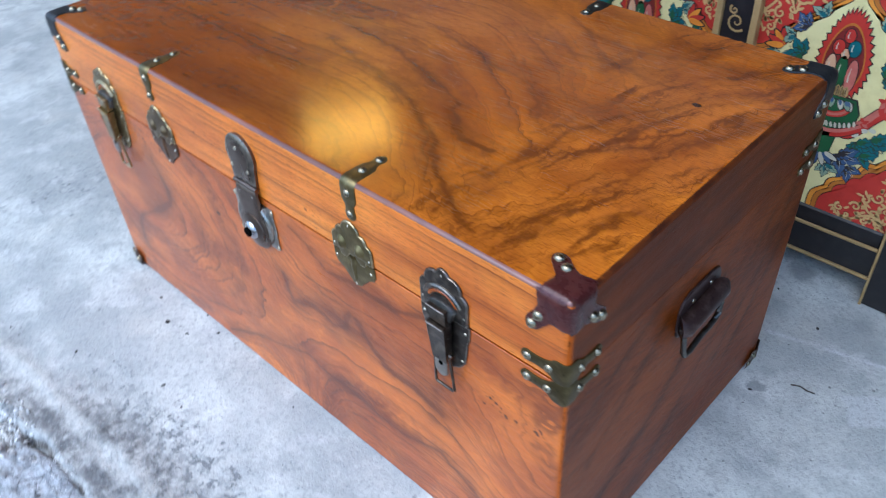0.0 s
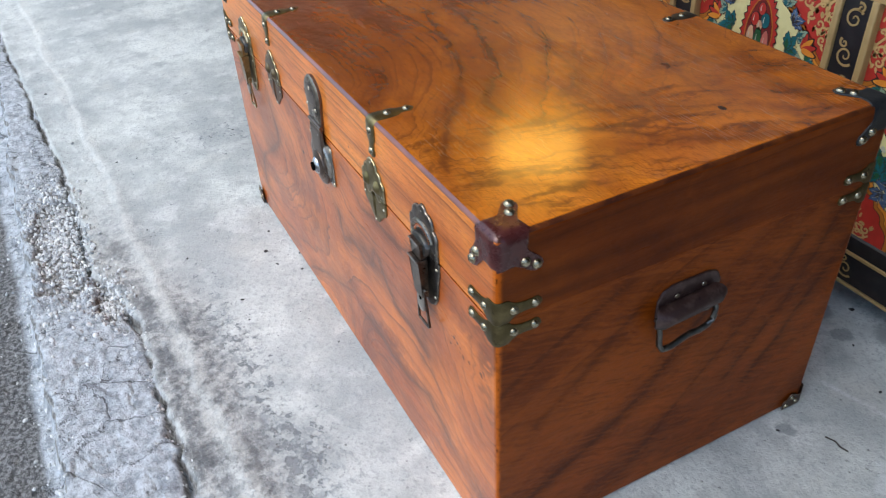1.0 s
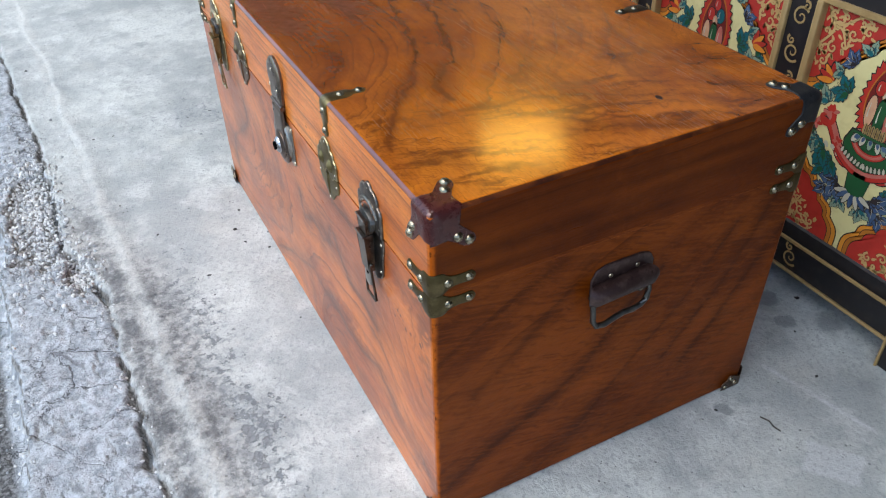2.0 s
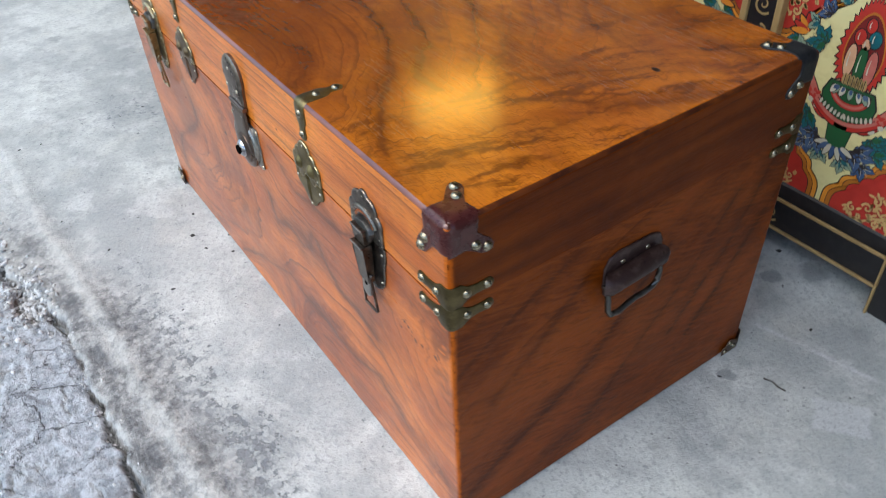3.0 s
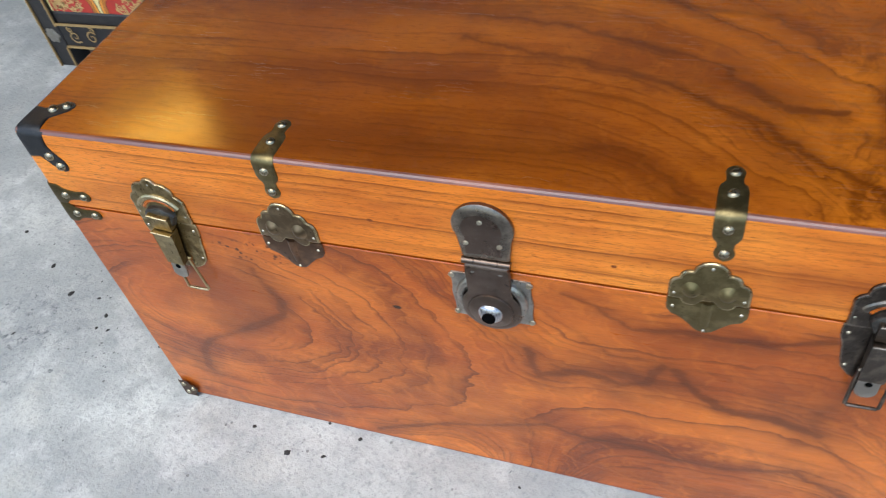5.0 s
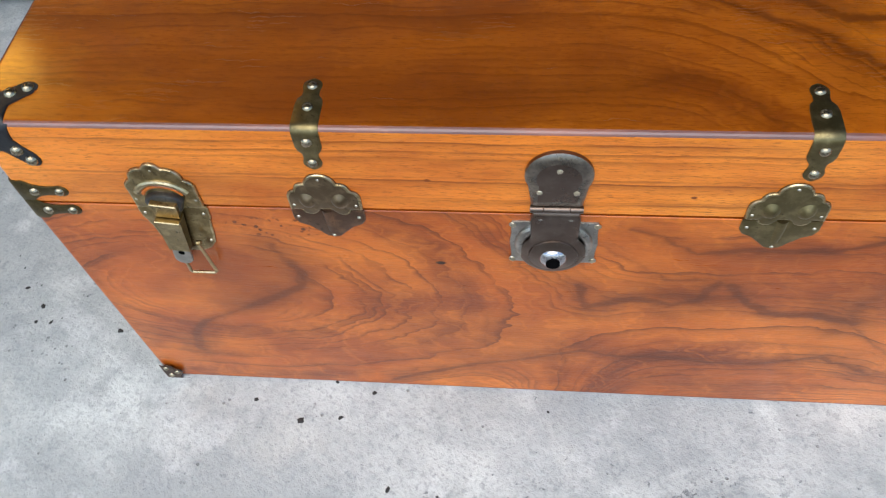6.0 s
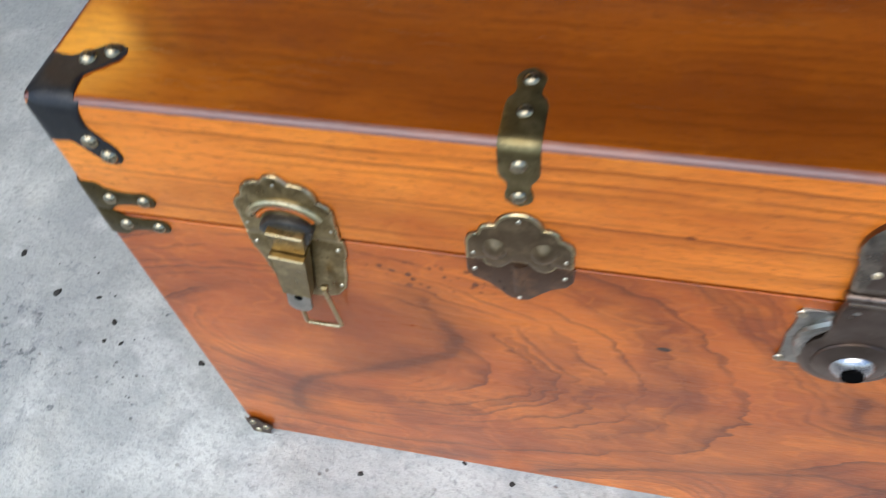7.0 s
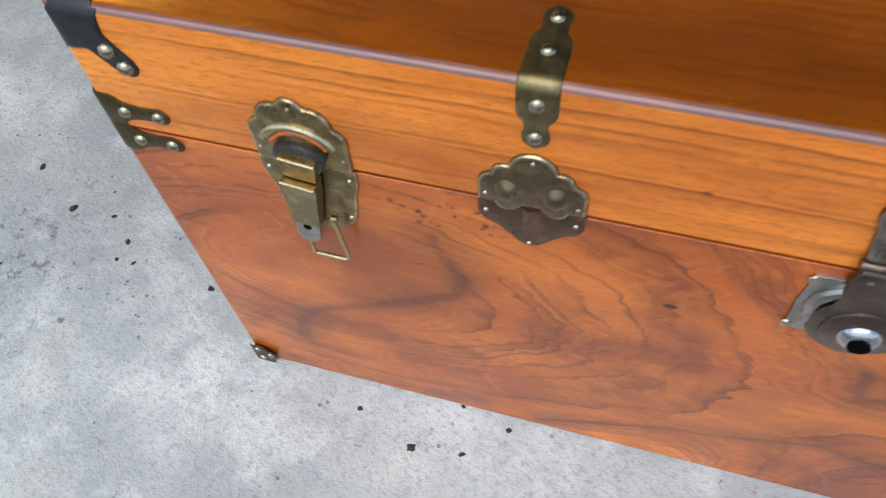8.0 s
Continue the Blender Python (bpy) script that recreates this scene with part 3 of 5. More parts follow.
def plate(outline, th, m, rim=0.0015, dome=0.0, bm=None, mat=0, base=0.0, edge=None):
    """A pressed plate: a star-shaped outline round (0, 0), a rounded rim and a slightly domed face."""
    bm = bm or bmesh.new()
    loops = []
    for inset, w in ((0.0, base), (0.0, base + th * 0.5), (rim * 0.35, base + th * 0.88), (rim, base + th)):
        ring = []
        for u, v in outline:
            r = max(math.hypot(u, v), 1e-6)
            k = max(r - inset, r * 0.3) / r
            ring.append(bm.verts.new(m @ Vector((u * k, v * k, w))))
        loops.append(ring)
    n = len(outline)
    fs = []
    for a, b in zip(loops, loops[1:]):
        for i in range(n):
            fs.append(bm.faces.new((a[i], a[(i + 1) % n], b[(i + 1) % n], b[i])))
    mid = []
    for u, v in outline:
        r = max(math.hypot(u, v), 1e-6)
        k = max(r - rim, r * 0.3) / r * 0.55
        mid.append(bm.verts.new(m @ Vector((u * k, v * k, base + th + dome * 0.7))))
    c = bm.verts.new(m @ Vector((0, 0, base + th + dome)))
    for i in range(n):
        j = (i + 1) % n
        fs.append(bm.faces.new((loops[-1][i], loops[-1][j], mid[j], mid[i])))
        fs.append(bm.faces.new((mid[i], mid[j], c)))
    for f in fs:
        f.material_index = mat
    if edge is not None:
        for f in fs[n:2 * n] + fs[2 * n:3 * n]:
            f.material_index = edge
    return bm


def union(circles, n=72, low=None, high=None, sides=None, polys=()):
    """The outline of a union of discs (u, v, r) and convex polygons, seen from (0, 0), cut at low and high."""
    out = []
    for i in range(n):
        a = 2 * math.pi * i / n
        dx, dy = math.cos(a), math.sin(a)
        best = 0.001
        for cx, cy, r in circles:
            b = dx * cx + dy * cy
            d = b * b - (cx * cx + cy * cy - r * r)
            if d >= 0:
                best = max(best, b + math.sqrt(d))
        for poly in polys:
            for (x1, y1), (x2, y2) in zip(poly, poly[1:] + poly[:1]):
                ex, ey = x2 - x1, y2 - y1
                den = dx * ey - dy * ex
                if abs(den) > 1e-12:
                    t = (x1 * ey - y1 * ex) / den
                    s = (x1 * dy - y1 * dx) / den
                    if t > 0 and -1e-9 <= s <= 1 + 1e-9:
                        best = max(best, t)
        if low is not None and dy < 0:
            best = min(best, low / dy)
        if high is not None and dy > 0:
            best = min(best, high / dy)
        if sides is not None and abs(dx) > 1e-9:
            best = min(best, sides / abs(dx))
        out.append((dx * best, dy * best))
    return out


def ribbon(path, normals, side, widths, th, bm=None, mat=0):
    """A bent metal strap along path, with its half-widths and a rounded rim."""
    bm = bm or bmesh.new()
    side = Vector(side)
    rows = []
    for p, n, w in zip(path, normals, widths):
        p, n = Vector(p), Vector(n)
        e = min(0.0012, w * 0.4)
        rows.append([bm.verts.new(p + side * a + n * b) for a, b in ((-w, 0), (-w, th * 0.6), (-w + e, th), (0, th * 1.08), (w - e, th), (w, th * 0.6), (w, 0))])
    for a, b in zip(rows, rows[1:]):
        for i in range(6):
            bm.faces.new((a[i], a[i + 1], b[i + 1], b[i])).material_index = mat
    bm.faces.new(rows[0])
    bm.faces.new(list(reversed(rows[-1])))
    return bm


def lobe_end(table, centre, r, steps=8):
    """Adds a round end to a table of half-widths."""
    t = list(table)
    for i in range(steps + 1):
        a = math.pi * i / steps
        s = centre - r * math.cos(a)
        if s > t[-1][0] + 1e-5:
            t.append((s, max(r * math.sin(a), 0.0008 if s > centre else t[-1][1])))
    return t


def lin_width(table, s):
    s = abs(s)
    for (a, wa), (b, wb) in zip(table, table[1:]):
        if s <= b:
            return wa + (wb - wa) * (s - a) / max(b - a, 1e-9)
    return table[-1][1]


def tube(points, r, bm=None, sides=8, closed=False, mat=0):
    bm = bm or bmesh.new()
    pts = [Vector(p) for p in points]
    rings = []
    up = Vector((0.13, 0.37, 0.92))
    for i, p in enumerate(pts):
        a = pts[i - 1] if i or closed else pts[i]
        b = pts[(i + 1) % len(pts)] if i < len(pts) - 1 or closed else pts[i]
        d = (b - a).normalized()
        s = d.cross(up).normalized()
        t = s.cross(d)
        rings.append([bm.verts.new(p + (s * math.cos(2 * math.pi * k / sides) + t * math.sin(2 * math.pi * k / sides)) * r) for k in range(sides)])
    pairs = list(zip(rings, rings[1:])) + ([(rings[-1], rings[0])] if closed else [])
    for a, b in pairs:
        for k in range(sides):
            bm.faces.new((a[k], a[(k + 1) % sides], b[(k + 1) % sides], b[k])).material_index = mat
    if not closed:
        bm.faces.new(rings[0])
        bm.faces.new(list(reversed(rings[-1])))
    return bm


def dome_mesh(name, r, h, mat, seg=14, rings=4, flange=0.0):
    bm = bmesh.new()
    prof = [(r + flange, 0.0)] + ([(r + flange, h * 0.12), (r, h * 0.15)] if flange else [])
    prof += [(r * math.cos(a), h * (0.15 if flange else 0.0) + h * (0.85 if flange else 1.0) * math.sin(a)) for a in [i * math.pi / 2 / rings for i in range(0 if not flange else 1, rings)]]
    loops = [[bm.verts.new((q * math.cos(2 * math.pi * k / seg), q * math.sin(2 * math.pi * k / seg), w)) for k in range(seg)] for q, w in prof]
    for a, b in zip(loops, loops[1:]):
        for k in range(seg):
            bm.faces.new((a[k], a[(k + 1) % seg], b[(k + 1) % seg], b[k]))
    c = bm.verts.new((0, 0, h))
    for k in range(seg):
        bm.faces.new((loops[-1][k], loops[-1][(k + 1) % seg], c))
    return to_mesh(name, bm, mat)


rivet_me = dome_mesh("rivet", 0.0046, 0.0032, rivet_metal)
rivet_big_me = dome_mesh("rivet", 0.0054, 0.0044, rivet_metal)
rivet_small_me = dome_mesh("rivet", 0.0038, 0.0028, rivet_metal)
pin_me = dome_mesh("pin", 0.0017, 0.0013, pin_metal, 8, 3)


def screw_mesh():
    bm = bmesh.new()
    seg, r = 14, 0.0032
    a = [bm.verts.new((r * math.cos(2 * math.pi * k / seg), r * math.sin(2 * math.pi * k / seg), 0)) for k in range(seg)]
    b = [bm.verts.new((r * 0.85 * math.cos(2 * math.pi * k / seg), r * 0.85 * math.sin(2 * math.pi * k / seg), 0.0011)) for k in range(seg)]
    for k in range(seg):
        bm.faces.new((a[k], a[(k + 1) % seg], b[(k + 1) % seg], b[k]))
    bm.faces.new(b)
    for u in (-1, 1):
        add_box(bm, -0.0026, 0.0026, 0.0009 * u - 0.0005, 0.0009 * u + 0.0005, 0.0009, 0.0016)
    return to_mesh("screw", bm, pin_metal)


screw_me = screw_mesh()


# ---- the setting ----
def lerp_table(table, x):
    if x <= table[0][0]:
        return table[0][1]
    for (a, p), (b, q) in zip(table, table[1:]):
        if x <= b:
            return p + (q - p) * (x - a) / (b - a)
    return table[-1][1]


CRACK = [(-3, -0.52), (-1.061, -0.389), (-0.373, -0.343), (-0.02, -0.343), (0.065, -0.320), (0.15, -0.298), (0.605, -0.289), (1.5, -0.271)]
SLUMP = [(-3, -0.42), (-1.37, -0.321), (-0.96, -0.296), (-0.67, -0.280), (-0.377, -0.268), (-0.23, -0.262), (0.07, -0.251), (0.287, -0.239), (0.457, -0.229), (0.646, -0.231), (1.5, -0.20)]


def step(a, b, v):
    k = min(max((v - a) / (b - a), 0.0), 1.0)
    return k * k * (3 - 2 * k)


def ground_height(x, y):
    if y > 0.0 or y < -0.9 or abs(x) > 2.4:
        return -0.05 if y < -0.9 else 0.0
    n1 = noise.noise(Vector((x * 9, y * 9, 1.7)))
    n2 = noise.noise(Vector((x * 38, y * 38, 4.1)))
    n3 = noise.noise(Vector((x * 110, y * 110, 7.3)))
    c = lerp_table(CRACK, x) + 0.012 * noise.noise(Vector((x * 7, 2.2, 0))) + 0.008 * noise.noise(Vector((x * 26, 5.2, 0))) + 0.005 * noise.noise(Vector((x * 80, 1.2, 0)))
    s = lerp_table(SLUMP, x) + 0.014 * noise.noise(Vector((x * 4, 3.1, 0))) + 0.012 * n1 + 0.006 * n2
    rise = max(0.0, noise.noise(Vector((x * 5, 9.4, 0))) + 0.35)
    e = -0.447 + 0.016 * noise.noise(Vector((x * 6, 8.1, 0))) + 0.008 * noise.noise(Vector((x * 45, 3.3, 0)))
    h = -0.0032 * step(s + 0.006, s - 0.008, y) - 0.003 * step(s + 0.0, s - 0.06, y) + 0.0018 * rise * math.exp(-((y - s - 0.008) / 0.010) ** 2) * step(-0.9, -0.3, x)
    h += (0.0012 * n1 + 0.0008 * n2) * step(0.0, -0.2, y) + (0.0012 * n2 + 0.0009 * n3) * step(s + 0.01, s - 0.02, y)
    old = step(c + 0.004, c - 0.004, y)
    h += old * (-0.003 + 0.0022 * n1 + 0.0013 * n2 + 0.0011 * n3)
    # the open joint, wider in places
    wide = 0.0036 + 0.0095 * max(0.0, noise.noise(Vector((x * 13, 0.4, 3)))) + 0.0015 * n2
    gape = min(max(0.62 + 1.3 * noise.noise(Vector((x * 17, 6.4, 9))), 0.12), 1.0)
    h -= 0.025 * gape * math.exp(-((y - c + wide * 0.4) / max(wide, 0.0015)) ** 2)
    # fine cracks in the old strip
    q = noise.noise(Vector((x * 6 + 0.3 * n2, y * 6, 12.0)))
    h -= 0.006 * old * math.exp(-(q / 0.012) ** 2)
    # broken-out hollow
    d = math.hypot((x + 0.15) / 0.19, (y + 0.385) / 0.05) + 0.35 * n2 + 0.25 * n1
    h -= 0.011 * step(1.05, 0.8, d)
    d = math.hypot((x - 0.075) / 0.055, (y + 0.326) / 0.030) + 0.3 * n2
    h -= 0.014 * step(1.0, 0.7, d)
    h -= 0.040 * step(e + 0.006, e - 0.01, y) * (1 + 0.1 * n2)
    return h


def spaced(stops):
    out = []
    for (a, st), (b, _) in zip(stops, stops[1:]):
        n = max(1, round((b - a) / st))
        out += [a + (b - a) * i / n for i in range(n)]
    return out + [stops[-1][0]]


def ground_sheet():
    xs = spaced([(-300, 100), (-20, 6), (-2.4, 0.03), (-1.3, 0.008), (-0.4, 0.0040), (0.95, 0.02), (2.4, 6), (20, 100), (300, 1)])
    ys = spaced([(-300, 100), (-20, 6), (-2, 0.3), (-0.9, 0.03), (-0.54, 0.004), (-0.43, 0.0026), (-0.27, 0.006), (-0.18, 0.015), (0.0, 0.25), (2, 6), (20, 100), (300, 1)])
    verts = [(x, y, ground_height(x, y)) for y in ys for x in xs]
    nx = len(xs)
    faces = [(j * nx + i, j * nx + i + 1, (j + 1) * nx + i + 1, (j + 1) * nx + i) for j in range(len(ys) - 1) for i in range(nx - 1)]
    me = bpy.data.meshes.new("ground")
    me.from_pydata(verts, [], faces)
    me.materials.append(concrete)
    for p in me.polygons:
        p.use_smooth = True
    return tagged(new("ground", me), "pale worn concrete pavement with a cracked, crumbling gutter strip along the road", "ground", kind="structure")


ground_sheet()
# added unseen wall, pale so that the lid's top gains sheen
whole("wall_back", box(-6, 2.15, 3.2, 3.4, -0.01, 2.9), plaster, "pale plaster wall added out of view at the back, to reflect in the lid", "wall", kind="structure")
# added out of view to keep light off the trunk's right side
whole("blocker_wall_right", box(1.95, 2.15, 0.3, 3.2, -0.01, 2.9), blocker_plaster, "plain plaster side wall, added out of view", "wall", kind="structure")
whole("wall_left", box(-6.2, -6.0, 0.2, 3.2, -0.01, 2.9), plaster, "plain plaster side wall, added out of view", "wall", kind="structure")
# added unseen ceiling; its front edge cuts sky light towards the back
whole("ceiling", box(-6.2, 2.15, -0.65, 3.4, 2.9, 3.05), soffit, "plain painted ceiling added out of view, to shade the back", "ceiling", kind="structure")


# ---- hanging light panel ----
def light_panel(x, y, z):
    lamp = thing("light_panel", (x, y, z), "warm yellow light panel hanging from the ceiling", "lamp")
    turn = Matrix.Translation((x, y, z)) @ pose(0, 0, 0, 0, 16, 32)
    bm = box(-0.29, 0.29, -0.03, 0.03, -0.13, 0.13, bevel=0.008)
    bm.transform(turn)
    part("housing", bm, P["black"], lamp, "black sheet-metal housing")
    bm = box(-0.27, 0.27, -0.038, -0.028, -0.11, 0.11, bevel=0.004)
    bm.transform(turn)
    s = Shade("lamp_diffuser", 0.4)
    s.set(Emission_Color=(1.0, 0.52, 0.075, 1), Emission_Strength=LAMP)
    s.color((0.8, 0.7, 0.5))
    part("diffuser", bm, s.m, lamp, "glowing warm diffuser")
    for u in (-0.2, 0.2):
        part("rod", tube([turn @ Vector((u, 0, 0.18)), turn @ Vector((u, 0, 2.9 - z))], 0.006), P["black"], lamp)


LAMP = 9.0
light_panel(-2.12, 2.02, 2.42)

# ---- the camphor-wood trunk ----
X0, X1, Y0, Y1, H, SEAM = -0.092, 0.825, 0.0, 0.493, 0.455, 0.3605
trunk = thing("trunk", ((X0 + X1) / 2, (Y0 + Y1) / 2, 0.0), "varnished orange-brown camphor-wood trunk with brass and black metal fittings, lid shut", "trunk")


def shell(z0, z1, round_top, mats):
    bm = bmesh.new()
    bmesh.ops.create_cube(bm, size=1.0, matrix=Matrix.LocRotScale(((X0 + X1) / 2, (Y0 + Y1) / 2, (z0 + z1) / 2), None, (X1 - X0, Y1 - Y0, z1 - z0)))
    def upright(e): return abs(e.verts[0].co.z - e.verts[1].co.z) > 0.01
    def high(e): return min(v.co.z for v in e.verts) > z1 - 1e-4
    soft = [e for e in bm.edges if upright(e) or (round_top and high(e))]
    bmesh.ops.bevel(bm, geom=soft, offset=0.0058 if round_top else 0.0045, segments=5, affect="EDGES", profile=0.5)
    hard = [e for e in bm.edges if not upright(e) and (max(v.co.z for v in e.verts) < z0 + 1e-4 or (not round_top and high(e))) and len(e.link_faces) == 2 and abs(e.calc_face_angle(0)) > 0.5]
    bmesh.ops.bevel(bm, geom=hard, offset=0.0006, segments=1, affect="EDGES", profile=0.5)
    bm.normal_update()
    for f in bm.faces:
        n = f.normal
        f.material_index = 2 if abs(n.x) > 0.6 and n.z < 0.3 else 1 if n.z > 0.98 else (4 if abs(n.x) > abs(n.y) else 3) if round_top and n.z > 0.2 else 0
    return bm


def lift(x, y):
    """The lid's top is not quite level: it rises to the back and to the left."""
    return 0.0012 + 0.0026 * min(max((0.45 - x) / 0.5, 0.0), 1.0) + 0.0055 * y / Y1


body_bm = shell(0.005, SEAM - 0.0024, False, None)
for v in body_bm.verts:
    # the box narrows a little towards the floor
    k = 1 - (v.co.z / SEAM)
    v.co.y += 0.004 * k if v.co.y < 0.2 else 0
    v.co.x -= 0.003 * k if v.co.x > 0.4 else 0
body = part("body", body_bm, [wood_front, wood_side_shaded, wood_side_shaded], trunk, "figured reddish-orange wooden box")
part("base", box(X0 + 0.006, X1 - 0.006, Y0 + 0.006, Y1 - 0.006, 0.0, 0.006), P["darkred"], trunk, "dark recessed underside")
lid_bm = shell(SEAM + 0.0005, H, True, None)
for v in lid_bm.verts:
    if v.co.z > (SEAM + H) / 2:
        v.co.z += lift(v.co.x, v.co.y)
lid = part("lid", lid_bm, [wood_lid_front, wood_top, wood_lid_side_shaded, wood_rim, burnished], trunk, "shut lid of glossy swirling brown wood")
# added strip: dark backing for the seam's shade, hides the seam at the ends
part("seam_filler", box(X0 - 0.0002, X1 + 0.0002, Y0 + 0.012, Y1 - 0.006, SEAM - 0.0026, SEAM + 0.0014), wood_side_shaded, trunk, "added dark strip that fills the gap under the lid")


def edge_strap(x, y, sgn, mat, label, short=0.0):
    """A brass strap bent over the lid's edge; sgn 1: over the front edge, -1: over the back one."""
    tab = lobe_end([(0.0, 0.0108), (0.024, 0.0108), (0.029, 0.0098), (0.033, 0.0066), (0.037, 0.0066)], 0.0430, 0.0078)
    tab_down = lobe_end([(0.0, 0.0108), (0.019, 0.0106), (0.023, 0.0092), (0.027, 0.0062), (0.031, 0.0062)], 0.0375, 0.0076)
    r = 0.0065
    top = H + lift(x, y)
    path, nor, wid = [], [], []
    ss = sorted({round(-s, 6) for s in [0.003, 0.006, 0.010, 0.016, 0.022, 0.024, 0.0265, 0.029, 0.031, 0.033] + [t[0] for t in tab if t[0] > 0.033]} | {round(s, 6) for s in [0, 0.003, 0.006, 0.010, 0.016, 0.019, 0.021, 0.023, 0.025, 0.027] + [t[0] for t in tab_down if t[0] > 0.027]})
    q = r * (math.pi / 2)
    for s in ss:
        if s < -q / 2:
            p, n = (x, y + sgn * (r + (-s - q / 2)), top), (0, 0, 1)
        elif s > q / 2:
            p, n = (x, y, top - r - (s - q / 2) * (1 - short)), (0, -sgn, 0)
        else:
            a = math.pi / 4 + s / q * (math.pi / 2)
            n = (0, -sgn * math.sin(a), math.cos(a))
            p = (x, y + sgn * r + n[1] * r, top - r + n[2] * r)
        path.append(p), nor.append(n), wid.append(lin_width(tab if s < 0 else tab_down, s))
    ob = part("edge_strap", ribbon(path, nor, (1, 0, 0), wid, 0.0016), mat, trunk, label)
    for d in (0.021, 0.044):
        set_at("rivet", rivet_me, Matrix.Translation((x, y + sgn * d, top + 0.0015)), ob)
    for d in (0.0135 - 0.006 * short, 0.0385 - 0.034 * short):
        m = front_face(x, top - d, -0.0015) if sgn > 0 else Matrix.Translation((x, y + 0.0015, top - d)) @ pose(0, 0, 0, -90)
        set_at("rivet", rivet_me, m, ob)


edge_strap(0.181, Y0, 1, brass_olive, "olive brass strap over the front edge", 0.04)
edge_strap(0.560, Y0, 1, brass_olive, "olive brass strap over the front edge")
edge_strap(0.517, Y1, -1, gunmetal, "dark metal hinge strap over the back edge")
edge_strap(0.216, Y1, -1, gunmetal, "dark metal hinge strap over the back edge")


def seam_bracket(cx, cy, sx, sy, z, own, label):
    """A metal strap round an upright corner, held by two rivets on each face."""
    tab = lobe_end([(0.0, 0.01295), (0.011, 0.0129), (0.0135, 0.0118), (0.016, 0.0092), (0.0185, 0.0078), (0.024, 0.0062), (0.030, 0.0056), (0.034, 0.0058)], 0.0410, 0.0066)
    r = 0.005
    q = r * math.pi / 2
    path, nor, wid = [], [], []
    ss = sorted({round(sg * s, 6) for s in [0, 0.0025, 0.005, 0.009, 0.011, 0.013, 0.0145, 0.016, 0.0172, 0.0185, 0.021, 0.024, 0.027, 0.030, 0.034] + [t[0] for t in tab if t[0] > 0.034] for sg in (-1, 1)})
    for s in ss:
        if s < -q / 2:
            p, n = (cx - sx * (r + (-s - q / 2)), cy, z), (0, sy, 0)
        elif s > q / 2:
            p, n = (cx, cy - sy * (r + (s - q / 2)), z), (sx, 0, 0)
        else:
            a = math.pi / 4 + s / q * (math.pi / 2)
            n = (sx * math.sin(a), sy * math.cos(a), 0)
            p = (cx - sx * r + n[0] * r, cy - sy * r + n[1] * r, z)
        path.append(p), nor.append(n), wid.append(lin_width(tab, s))
    ob = part("corner_bracket", ribbon(path, nor, (0, 0, 1), wid, 0.0015), olive_dark, own, label)
    for d in (0.0185, 0.0415):
        set_at("rivet", rivet_me, Matrix.Translation((cx - sx * d, cy + sy * 0.0014, z)) @ pose(0, 0, 0, -90 * sy), ob)
        set_at("rivet", rivet_me, Matrix.Translation((cx + sx * 0.0014, cy - sy * d, z)) @ pose(0, 0, 0, 0, 90 * sx), ob)


CAP = [(0.034, 0.0), (0.032, 0.010), (0.031, 0.018), (0.034, 0.025), (0.040, 0.028), (0.046, 0.032), (0.049, 0.038), (0.047, 0.044), (0.040, 0.0455), (0.033, 0.043), (0.026, 0.037), (0.018, 0.033), (0.010, 0.034), (0.0, 0.037)]
FOOT = [(0.034, 0.0), (0.034, 0.006), (0.036, 0.012), (0.032, 0.017), (0.027, 0.018), (0.025, 0.023), (0.021, 0.027), (0.015, 0.025), (0.010, 0.021), (0.005, 0.020), (0.0, 0.020)]


